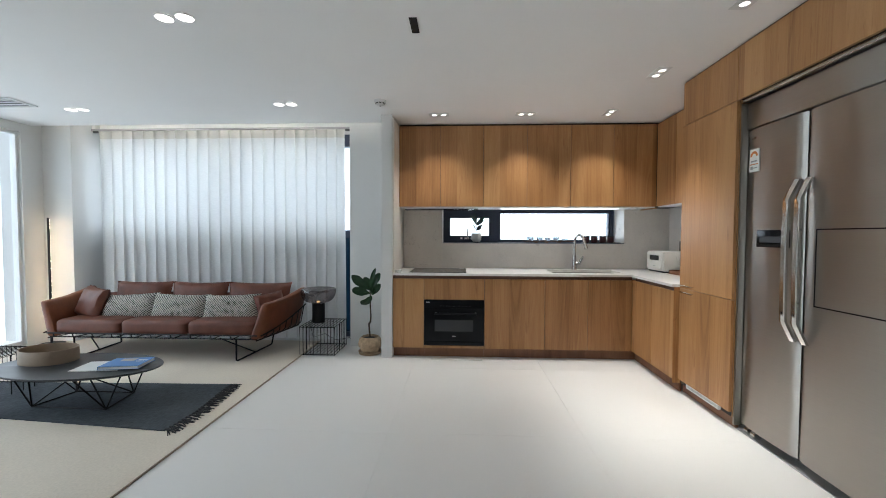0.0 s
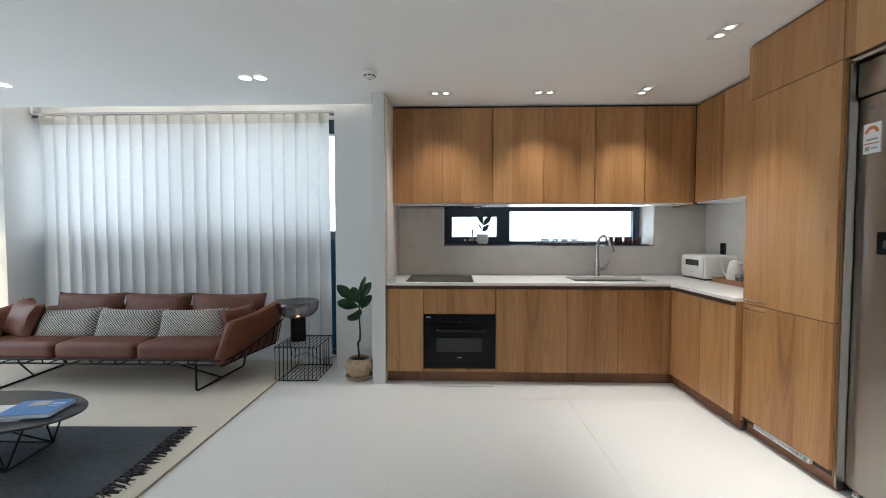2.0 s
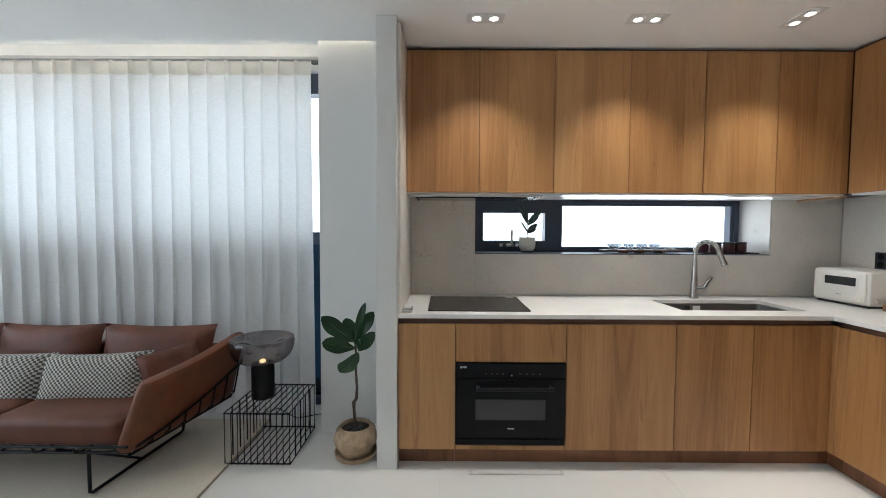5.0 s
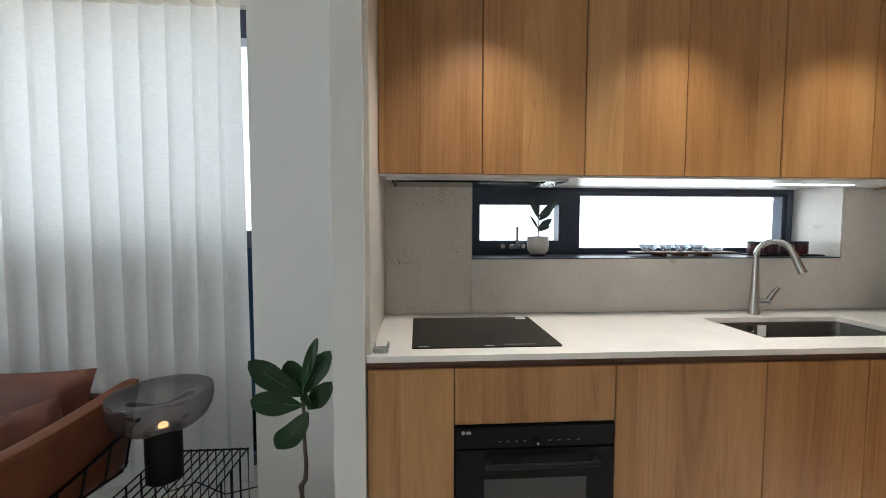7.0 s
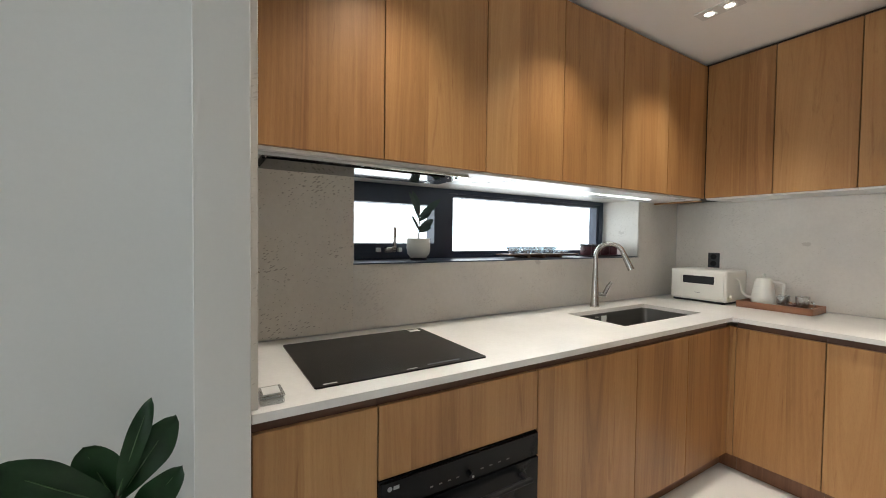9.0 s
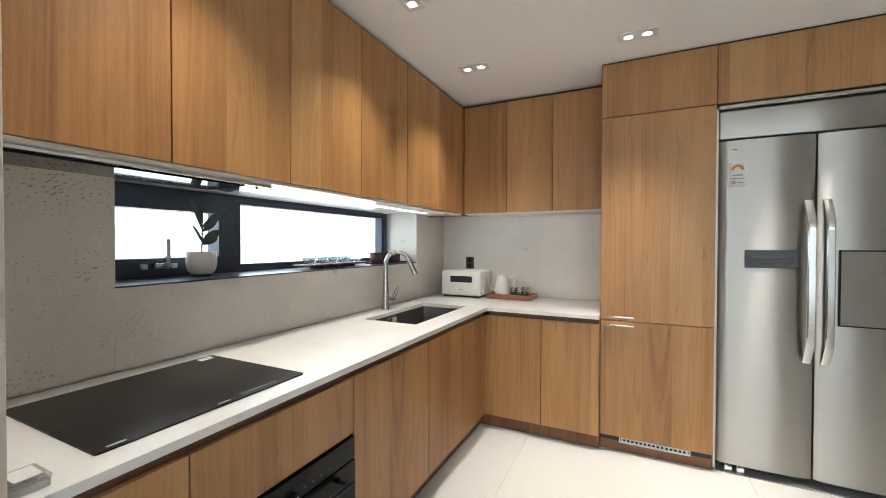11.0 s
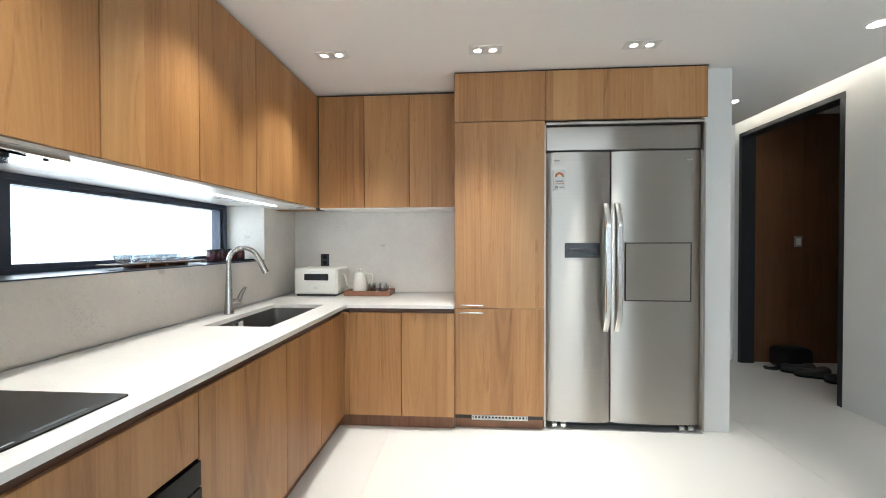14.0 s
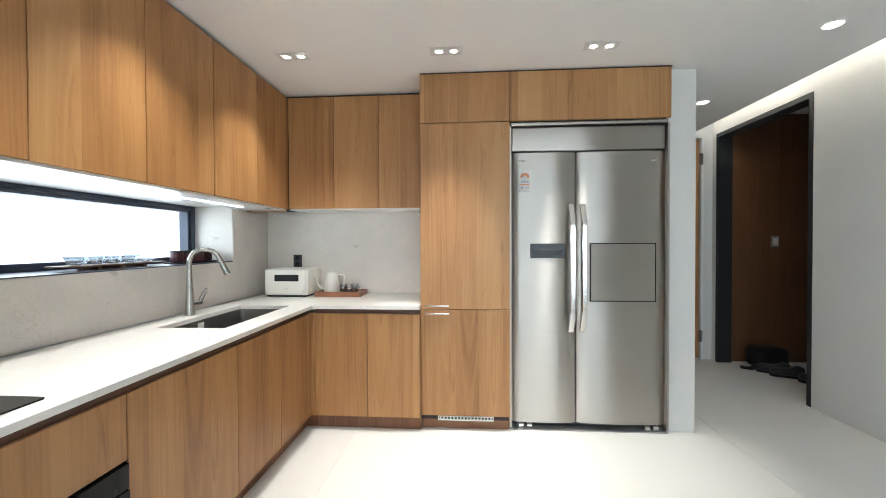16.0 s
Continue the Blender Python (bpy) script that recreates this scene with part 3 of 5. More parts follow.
for a, b in ((-3.98, -2.53), (-2.45, -1.04)):
    pane("pane", B(a, b, 4.785, 4.791, 1.29, 2.26), w2)
    pane("lower_panel", B(a, b, 4.785, 4.791, 0.09, 1.20), w2, "blue_glass", "dark blue tinted lower glass panel")
w3 = structure("window_3", slab([0.352, 0.38, 2.23, 2.26, 4.104, 4.128], [0.062, 0.10, 2.27, 2.298], [(0.38, 2.23, 0.10, 2.27), (2.26, 4.104, 0.10, 2.27)], XW - 0.095, XW - 0.03, "x"), "trim_white",
               "tall bright balcony window beside the sofa", "window")
for a, b in ((0.38, 2.23), (2.26, 4.104)):
    pane("pane", B(XW - 0.066, XW - 0.060, a, b, 0.10, 2.27), w3)

# ---- stone lining of the kitchen wall ----
bs = structure("backsplash", slab([0.009, 2.031, 2.508], [0.868, 1.1445, 1.534], [(0.009, 2.031, 1.1445, 1.534)], YN - 0.010, YN - 0.001, "y"), "stone_calm", "pale flecked limestone slabs behind the worktop", "backsplash")
part("slab", B(-0.427, 0.0085, YN - 0.0105, YN - 0.001, 0.868, 1.534, 0.001), "stone", bs)
part("slab", B(2.509, 2.519, 3.262, YN - 0.012, 0.868, 1.534, 0.001), "stone_calm", bs)
part("slab", B(-0.4445, -0.428, 3.990, YN - 0.003, 0.868, 2.366, 0.001), "stone_calm", bs)
part("reveal", B(2.022, 2.0295, YN - 0.008, 4.899, 1.152, 1.541), "stone_calm", bs)
part("reveal", B(0.0095, 0.0115, YN - 0.008, 4.899, 1.152, 1.541), "stone_calm", bs)
part("reveal", B(0.012, 2.021, YN + 0.002, 4.899, 1.5385, 1.5415), "stone_calm", bs)

# ---- kitchen cabinets ----
DZ0, DZ1 = 0.130, 0.813      # base doors
KY = 3.99                    # front of the base doors
TX = 1.895                   # front of the tall cabinets
KX = 1.855                   # front of the side base doors
UZ0, UZ1 = 1.536, 2.368      # wall cabinets
G = 0.0020


def front_y(name, x0, x1, z0, z1, y, parent, t=0.019):
    return part(name, B(x0 + G, x1 - G, y, y + t, z0 + G, z1 - G, 0.0012), "wood", parent)


def front_x(name, y0, y1, z0, z1, x, parent, t=0.019):
    return part(name, B(x, x + t, y0 + G, y1 - G, z0 + G, z1 - G, 0.0012), "wood", parent)


def base_unit(x0, x1, label, fronts):
    c = thing("base_cabinet", label, "cabinet", ((x0 + x1) / 2, 4.3, FL), "kitchen base cabinets")
    part("body", B(x0 + 0.0005, x1 - 0.0005, KY + 0.021, YN - 0.014, DZ0 - 0.003, 0.64 if x0 > 1.0 and x1 < 1.9 else 0.838), "carcass", c)
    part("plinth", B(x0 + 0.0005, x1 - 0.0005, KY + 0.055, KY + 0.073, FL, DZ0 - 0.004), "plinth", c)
    part("finger_channel", B(x0 + 0.0005, x1 - 0.0005, KY + 0.014, KY + 0.020, 0.80, 0.842), "channel", c, "dark brown finger channel")
    for z0, z1 in fronts:
        front_y("door", x0, x1, z0, z1, KY, c)
    return c


FULL = ((DZ0, DZ1),)
base_unit(-0.4425, -0.136, "narrow teak-veneered base cabinet with a plain door", FULL)
base_unit(-0.136, 0.451, "teak-veneered cabinet housing the built-in oven", ((0.606, DZ1), (DZ0, 0.157)))
base_unit(0.451, 1.031, "wide teak-veneered base cabinet with a plain door", FULL)
base_unit(1.031, 1.439, "teak-veneered sink base cabinet", FULL)
base_unit(1.439, KX, "teak-veneered sink base cabinet at the corner", FULL)


def side_base_unit(y0, y1):
    c = thing("base_cabinet", "teak-veneered base cabinet in the side run", "cabinet", (2.2, (y0 + y1) / 2, FL), "kitchen base cabinets")
    part("body", B(KX + 0.021, 2.507, y0 + 0.0005, y1 - 0.0005, DZ0 - 0.003, 0.838), "carcass", c)
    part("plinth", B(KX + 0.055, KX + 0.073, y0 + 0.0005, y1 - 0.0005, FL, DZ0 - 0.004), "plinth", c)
    part("finger_channel", B(KX + 0.014, KX + 0.020, y0 + 0.0005, y1 - 0.0005, 0.80, 0.842), "channel", c, "dark brown finger channel")
    front_x("door", y0, y1, DZ0, DZ1, KX, c)


side_base_unit(3.263, 3.611)
tagged(part("end_panel", B(KX + 0.001, TX + 0.02, 3.2612, 3.2632, 0.10, 0.842), "wood"), "thin teak end panel beside the tall cabinet", "panel")
side_base_unit(3.611, 3.962)
cf = thing("corner_filler", "teak-veneered corner filler between the base runs", "cabinet", (KX + 0.03, 3.98, FL))
part("body", B(KX + 0.002, KX + 0.02, 3.9635, KY + 0.019, DZ0, DZ1), "wood", cf)
part("plinth", B(KX + 0.055, KX + 0.073, 3.9635, KY + 0.072, FL, DZ0 - 0.004), "plinth", cf)

part("plinth", B(KX + 0.0005, KX + 0.0545, KY + 0.055, KY + 0.073, FL, DZ0 - 0.004), "plinth", cf)

# worktop with the sink cut-out
wt = thing("worktop", "white quartz worktop running round the corner", "worktop", (1.0, 4.3, 0.843))
part("top_slab", slab([-0.4430, 1.135, 1.83, 1.8395], [3.975, 4.12, 4.46, YN - 0.0135], [(1.135, 1.83, 4.12, 4.46)], 0.843, 0.865, "z"), "quartz", wt)
part("top_slab", slab([1.840, 2.508], [3.262, YN - 0.0135], [], 0.843, 0.865, "z"), "quartz", wt)
sk = thing("sink", "undermounted dark steel kitchen sink", "sink", (1.48, 4.29, 0.66))
bm = bmesh.new()
outer = rounded_rect(1.140, 1.825, 4.125, 4.455, 0.03, 5)
inner = rounded_rect(1.150, 1.815, 4.135, 4.445, 0.03, 5)
ra = [bm.verts.new((u, v, 0.842)) for u, v in rounded_rect(1.120, 1.845, 4.105, 4.475, 0.03, 5)]
rb = [bm.verts.new((u, v, 0.842)) for u, v in outer]
rc = [bm.verts.new((u, v, 0.68)) for u, v in inner]
rd = [bm.verts.new((1.4825 + (u - 1.4825) * 0.93, 4.29 + (v - 4.29) * 0.86, 0.665)) for u, v in inner]
for a, b in ((ra, rb), (rb, rc), (rc, rd)):
    for i in range(len(a)):
        j = (i + 1) % len(a)
        bm.faces.new((a[i], a[j], b[j], b[i]))
bm.faces.new(rd)
part("basin", bm, "sink_steel", sk, "", True)
part("drain", lathe([(0, 0.004), (0.03, 0.004), (0.045, 0.007), (0.05, 0.001)], (1.60, 4.30, 0.665), 24), "chrome", sk, "round steel drain", True)
part("sticker", B(1.40, 1.445, 4.4415, 4.444, 0.775, 0.83), "paper", sk, "small white paper sticker")
part("overflow", B(1.345, 1.378, 4.440, 4.4435, 0.80, 0.83, 0.004), "chrome", sk, "overflow slot")

# wall cabinets
UX = [-0.4275, 0.007, 0.451, 0.90, 1.343, 1.776, 2.206]
for i in (0, 2, 4):
    c = thing("wall_cabinet", "teak-veneered wall cabinet with two plain doors" + (", slim hood under it" if i == 0 else ""), "cabinet", ((UX[i] + UX[i + 2]) / 2, 4.45, UZ0), "kitchen wall cabinets")
    part("body", B(UX[i] + 0.0005, UX[i + 2] - 0.0005, 4.321, YN - 0.0135, UZ0 + 0.002, UZ1), "carcass", c)
    for k in (i, i + 1):
        front_y("door", UX[k], UX[k + 1], UZ0 - 0.004, UZ1, 4.30, c)
    part("underside", B(UX[i] + 0.001, UX[i + 2] - 0.001, 4.3215, YN - 0.0135, UZ0 - 0.012, UZ0 + 0.0015), "white_board", c, "pale underside panel")
for y0, y1 in ((3.95, 4.299), (3.61, 3.95), (3.268, 3.61)):
    c = thing("wall_cabinet", "narrow teak-veneered wall cabinet in the side run", "cabinet", (2.35, (y0 + y1) / 2, UZ0), "kitchen wall cabinets")
    part("body", B(2.229, 2.508, y0 + 0.0005, y1 - 0.0005, UZ0 + 0.002, UZ1), "carcass", c)
    front_x("door", y0, y1, UZ0 - 0.002, UZ1, 2.208, c)
    part("underside", B(2.2295, 2.508, y0 + 0.001, y1 - 0.001, UZ0 - 0.010, UZ0 + 0.0015), "white_board", c, "pale underside panel")
uf = thing("corner_filler", "teak-veneered filler strip under the corner of the wall cabinets", "cabinet", (2.25, 4.45, UZ0))
part("strip", B(2.19, 2.228, 4.322, YN - 0.014, UZ0 - 0.022, UZ0 - 0.0125, 0.001), "wood", uf)
part("post", B(2.2300, 2.5, 4.3005, 4.62, UZ0, UZ1), "carcass", uf)
# solid filler; its near-black colour paints the shadow under the ceiling
structure("trim", slab([-0.427, 2.24, 2.508], [3.268, 4.335, YN - 0.015], [(-0.427, 2.24, 3.268, 4.335)], UZ1 + 0.001, CE - 0.001, "z"), "carcass", "near-black filler coloured as the shadow gap over the wall cabinets", "trim")
led_strip("slim light strip under the wall cabinets", B(0.66, 1.90, 4.47, 4.495, UZ0 - 0.0165, UZ0 - 0.0125, 0.001), "led_cool")

hd = thing("range_hood", "slim dark glass range hood under the wall cabinet", "hood", (-0.02, 4.45, UZ0 - 0.03))
part("plate", B(-0.40, 0.40, 4.345, 4.60, UZ0 - 0.026, UZ0 - 0.0125, 0.002), "chrome", hd, "grey metal hood frame")
part("glass", B(-0.36, 0.30, 4.365, 4.575, UZ0 - 0.031, UZ0 - 0.0265, 0.001), "black_glass", hd, "dark mirror glass flap")
part("rail", B(-0.375, -0.365, 4.36, 4.58, UZ0 - 0.033, UZ0 - 0.0265, 0.001), "black_metal", hd)
part("button", lathe([(0, -0.002), (0.006, -0.002), (0.006, 0.004)], (0.36, 4.38, UZ0 - 0.0285), 12), "dark_plastic", hd, "", True)

# ---- tall cabinets and fridge ----
TY0, TY1 = 2.677, 3.261
tc_ = thing("tall_cabinet", "tall teak-veneered cabinet with a built-in fridge", "cabinet", (2.2, 2.97, FL))
part("body", B(TX + 0.021, 2.519, TY0 + 0.004, TY1 - 0.001, 0.104, UZ1 + 0.008), "carcass", tc_)
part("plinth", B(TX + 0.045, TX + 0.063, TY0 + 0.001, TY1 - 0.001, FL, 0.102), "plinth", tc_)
part("side_panel", B(TX + 0.002, 2.519, TY1 - 0.0008, TY1 + 0.0012, 0.87, UZ1 + 0.008), "wood", tc_)
part("side_panel", B(TX + 0.0205, 2.519, TY0 + 0.0005, TY0 + 0.0035, 0.104, 2.06), "wood", tc_)
up = front_x("door", TY0, TY1, 0.838, 2.058, TX, tc_)
lo = front_x("door", TY0, TY1, 0.134, 0.838, TX, tc_)
front_x("top_door", TY0, TY1, 2.058, UZ1 + 0.010, TX, tc_)


def bar_handle(y0, y1, z, door):
    part("handle", B(TX - 0.022, TX - 0.014, y0, y1, z - 0.005, z + 0.005, 0.002, 2), "chrome", door, "slim bright bar handle", True)
    for y in (y0 + 0.012, y1 - 0.012):
        part("mount", B(TX - 0.016, TX + 0.001, y - 0.004, y + 0.004, z - 0.004, z + 0.004), "chrome", door)


bar_handle(3.073, 3.235, 0.862, up)
bar_handle(3.073, 3.235, 0.812, lo)
gr = part("vent_grille", slab([2.783, 2.789, 3.144, 3.150], [0.103, 0.107, 0.127, 0.131], [(2.789, 3.144, 0.107, 0.127)], TX + 0.003, TX + 0.0205, "x"), "trim_white", tc_, "pale plinth ventilation grille")
for i in range(16):
    y = 2.789 + 0.355 * (i + 0.5) / 16
    part("slat", B(TX + 0.005, TX + 0.0205, y - 0.004, y + 0.004, 0.1072, 0.1268), "trim_white", gr)

oc = thing("over_fridge_cabinet", "teak-veneered cabinet over the fridge", "cabinet", (2.2, 2.17, 2.06))
part("body", B(TX + 0.021, 2.519, 1.672, TY0 - 0.001, 2.072, UZ1 + 0.008), "carcass", oc)
front_x("door", 1.670, TY0, 2.058, UZ1 + 0.010, TX, oc)
# same painted shadow line, a solid strip above the tall doors
structure("trim", B(TX + 0.012, 2.519, 1.662, TY1, UZ1 + 0.011, CE - 0.001), "carcass", "near-black filler coloured as the shadow gap over the tall cabinets", "trim")

FX = 1.945
FY0, FY1, FS = 1.682, 2.662, 2.243
fg = thing("fridge", "large brushed steel side-by-side fridge built into the cabinets", "fridge", (2.2, 2.17, FL))
part("body", B(FX + 0.06, 2.515, FY0 - 0.012, FY1 + 0.008, 0.06, 2.044), "dark_plastic", fg)
part("side_trim", B(FX - 0.026, FX + 0.058, FY1 + 0.003, FY1 + 0.0145, 0.06, 2.034, 0.001), "steel_door", fg, "steel edge trim")
part("side_trim", B(FX - 0.026, FX + 0.058, FY0 - 0.0145, FY0 - 0.003, 0.06, 2.034, 0.001), "steel_door", fg, "steel edge trim")
part("top_trim", B(FX - 0.026, FX + 0.058, FY0 - 0.005, FY1 + 0.005, 2.035, 2.056, 0.003), "steel", fg, "steel edge trim")
part("top_panel", B(FX, FX + 0.055, FY0, FY1, 1.872, 2.029, 0.008, 3), "steel_door", fg, "", True)


def fridge_door(y0, y1):
    """A door with a gently bowed front and round long edges."""
    bm = bmesh.new()
    z0, z1 = 0.088, 1.862
    n = 14
    prof = []
    for i in range(n + 1):
        f = i / n
        y = y0 + (y1 - y0) * f
        bow = 0.012 * (1 - (2 * f - 1) ** 2) + 0.010 * min(1, min(f, 1 - f) / 0.06) ** 0.5
        prof.append((FX + 0.014 - bow, y))
    prof += [(FX + 0.056, y1), (FX + 0.056, y0)]
    lo_ = [bm.verts.new((x, y, z0)) for x, y in prof]
    hi_ = [bm.verts.new((x, y, z1)) for x, y in prof]
    bm.faces.new(lo_)
    bm.faces.new(hi_)
    for i in range(len(prof)):
        j = (i + 1) % len(prof)
        bm.faces.new((lo_[i], lo_[j], hi_[j], hi_[i]))
    return part("door", bm, "steel_door", fg, "", True)


fl_ = fridge_door(FS + 0.004, FY1)
frd = fridge_door(FY0, FS - 0.004)


def fridge_handle(y, door):
    pts = []
    for i in range(17):
        f = i / 16
        z = 0.69 + (1.525 - 0.69) * f
        out = 0.048 * min(1, math.sin(math.pi * f) / 0.38) + 0.006 * math.sin(math.pi * f)
        pts.append((FX - 0.006 - out, z))
    bm = bmesh.new()
    rows = []
    for (x, z) in pts:
        rows.append([bm.verts.new((x + a, y + b, z)) for a, b in ((-0.007, -0.017), (-0.011, -0.012), (-0.011, 0.012), (-0.007, 0.017), (0.007, 0.017), (0.007, -0.017))])
    for a, b in zip(rows, rows[1:]):
        for k in range(6):
            bm.faces.new((a[k], a[(k + 1) % 6], b[(k + 1) % 6], b[k]))
    bm.faces.new(rows[0])
    bm.faces.new(rows[-1])
    part("handle", bm, "chrome", door, "long bowed bright metal handle", True)


fridge_handle(FS + 0.036, fl_)
fridge_handle(FS - 0.036, frd)
dp = part("dispenser", B(FX - 0.0135, FX + 0.004, 2.318, 2.541, 1.172, 1.268, 0.002), "black_glass", fl_, "black water dispenser panel")
part("spout_shelf", B(FX - 0.016, FX - 0.0125, 2.335, 2.515, 1.198, 1.232, 0.002), "dark_plastic", dp)
part("door_seam", slab([1.745, 1.751, 2.152, 2.158], [0.890, 0.896, 1.264, 1.270], [(1.751, 2.152, 0.896, 1.264)], FX - 0.0125, FX + 0.004, "x"), "black_metal", frd, "dark seam of the small drinks door")
part("drinks_door", B(FX - 0.0118, FX + 0.006, 1.751, 2.152, 0.896, 1.264, 0.001), "steel_door", frd, "steel drinks door")
# energy label, plain blocks
lb = part("energy_label", B(FX - 0.0125, FX + 0.002, 2.541, 2.614, 1.612, 1.742, 0.0005), "paper", fl_, "white energy rating sticker with a coloured arc")
arc_pts = [(2.5775 + 0.030 * math.cos(radians(a)), 1.700 + 0.030 * math.sin(radians(a))) for a in range(0, 181, 15)] + [(2.5775 + 0.016 * math.cos(radians(a)), 1.700 + 0.016 * math.sin(radians(a))) for a in range(180, -1, -15)]
part("arc", prism(arc_pts, FX - 0.0137, FX - 0.0127, "x"), "orange", lb, "orange rating arc")
part("bar", B(FX - 0.0137, FX - 0.0127, 2.553, 2.602, 1.668, 1.676), "grey_print", lb)
part("bar", B(FX - 0.0137, FX - 0.0127, 2.547, 2.608, 1.652, 1.657), "orange", lb)
part("bar", B(FX - 0.0137, FX - 0.0127, 2.586, 2.604, 1.624, 1.642), "grey_print", lb)
part("bar", B(FX - 0.0137, FX - 0.0127, 2.550, 2.580, 1.630, 1.636), "grey_print", lb)
part("badge", B(FX - 0.004, FX + 0.004, 2.575, 2.61, 1.805, 1.815, 0.001), "steel", fl_, "small metal badge")
part("badge", B(FX - 0.004, FX + 0.004, 1.735, 1.775, 1.795, 1.808, 0.001), "chrome", frd, "small metal badge")
part("kick_plate", B(FX + 0.056, FX + 0.0595, FY0, FY1, 0.05, 0.084), "dark_plastic", fg)
for y in (2.60, 2.545, 1.79, 1.735):
    part("roller_foot", tube([(FX + 0.022, y - 0.016, 0.058), (FX + 0.022, y + 0.016, 0.058)], 0.022, 14), "chrome", fg, "small steel levelling foot", True)
    part("foot_stem", B(FX + 0.012, FX + 0.036, y - 0.006, y + 0.006, FL, 0.12), "dark_plastic", fg)
tagged(part("floor_plate", B(FX - 0.005, FX + 0.5, 1.662, TY0 - 0.001, FL - 0.002, FL + 0.004), "grey_print"), "dark floor plate under the fridge", "plate")

# ---- built-in kitchen appliances ----
ov = thing("oven", "black built-in oven with a bar handle", "oven", (0.157, 4.2, 0.16))
part("body", B(-0.134, 0.449, KY - 0.001, KY + 0.02, 0.160, 0.604, 0.002), "oven_black", ov)
od = part("door", B(-0.132, 0.447, KY - 0.012, KY - 0.0012, 0.200, 0.520, 0.002), "oven_black", ov)
part("window", B(-0.030, 0.342, KY - 0.0135, KY - 0.0115, 0.300, 0.412, 0.0005), "oven_glass", od, "dark reflecting oven window")
part("handle", tube([(-0.030, KY - 0.052, 0.480), (0.377, KY - 0.052, 0.480)], 0.0085, 12), "black_metal", od, "round black bar handle", True)
for x in (-0.018, 0.365):
    part("handle_mount", B(x - 0.008, x + 0.008, KY - 0.052, KY - 0.0115, 0.473, 0.487, 0.002), "black_metal", od)
part("control_panel", B(-0.132, 0.447, KY - 0.010, KY - 0.0012, 0.5235, 0.602, 0.002), "oven_black", ov, "glossy black control panel")
kn = part("knob", tube([(0.157, KY - 0.010, 0.548), (0.157, KY - 0.030, 0.548)], 0.012, 20), "oven_black", ov, "", True)
part("knob_cap", tube([(0.157, KY - 0.0302, 0.548), (0.157, KY - 0.032, 0.548)], 0.004, 12), "grey_print", kn)
part("badge_dot", tube([(-0.106, KY - 0.0102, 0.583), (-0.106, KY - 0.0108, 0.583)], 0.007, 16), "grey_print", ov, "small grey badge")
part("badge_bar", B(-0.095, -0.078, KY - 0.0108, KY - 0.0102, 0.578, 0.588), "grey_print", ov)
for i in range(4):
    part("touch_mark", B(0.20 + i * 0.035, 0.212 + i * 0.035, KY - 0.0106, KY - 0.0101, 0.546, 0.550), "dim_print", ov)
    part("touch_mark", B(0.02 + i * 0.030, 0.030 + i * 0.030, KY - 0.0106, KY - 0.0101, 0.546, 0.550), "dim_print", ov)
part("lower_trim", B(-0.132, 0.447, KY - 0.010, KY - 0.0012, 0.162, 0.196, 0.002), "oven_black", ov)
part("mark", B(0.140, 0.176, KY - 0.0127, KY - 0.0118, 0.250, 0.256), "grey_print", ov)

hb = thing("cooktop", "black glass induction cooktop let into the worktop", "cooktop", (0.0, 4.29, 0.865))
part("glass", prism(rounded_rect(-0.287, 0.275, 4.052, 4.523, 0.008), 0.8652, 0.870), "hob_glass", hb)
part("sticker", B(0.205, 0.252, 4.478, 4.508, 0.8701, 0.8708), "paper", hb, "small white sticker")
part("printed_strip", B(0.06, 0.18, 4.068, 4.080, 0.8701, 0.8705), "dark_plastic", hb, "faint touch controls")
part("printed_mark", B(-0.262, -0.225, 4.062, 4.070, 0.8701, 0.8704), "grey_print", hb)
part("printed_mark", B(-0.015, 0.02, 4.062, 4.068, 0.8701, 0.8704), "grey_print", hb)

fc = thing("faucet", "brushed steel gooseneck kitchen faucet with a pull-out spray", "faucet", (1.46, 4.535, 0.865))
FXc, FYc = 1.46, 4.535
dirx, diry = 0.36, -0.933
part("column", lathe([(0, 0), (0.027, 0), (0.027, 0.006), (0.025, 0.02), (0.021, 0.10), (0.0165, 0.20), (0.0145, 0.26), (0, 0.26)], (FXc, FYc, 0.8651), 24), "satin", fc, "", True)
R = 0.078
arc_pts = [(FXc + dirx * R * (1 - math.cos(a)), FYc + diry * R * (1 - math.cos(a)), 1.164 + R * math.sin(a)) for a in [math.pi * 0.885 * i / 18 for i in range(19)]]
part("neck", tube([(FXc, FYc, 1.12)] + arc_pts, 0.0135, 14), "satin", fc, "", True)
ex, ey, ez = arc_pts[-1]
tx, ty, tz = (Vector(arc_pts[-1]) - Vector(arc_pts[-2])).normalized()
part("spray_head", tube([(ex, ey, ez), (ex + tx * 0.03, ey + ty * 0.03, ez + tz * 0.03), (ex + tx * 0.105, ey + ty * 0.105, ez + tz * 0.105)], 0.016, 16, None, False, [0.0145, 0.016, 0.0185]), "satin", fc, "", True)
lv = part("lever_hub", tube([(FXc + 0.01, FYc - 0.006, 0.935), (FXc + 0.055, FYc - 0.03, 0.935)], 0.015, 16), "satin", fc, "", True)
part("lever", tube([(FXc + 0.048, FYc - 0.026, 0.938), (FXc + 0.066, FYc - 0.04, 0.985), (FXc + 0.080, FYc - 0.052, 1.012)], 0.010, 12, None, False, [0.013, 0.012, 0.009]), "satin", lv, "", True)

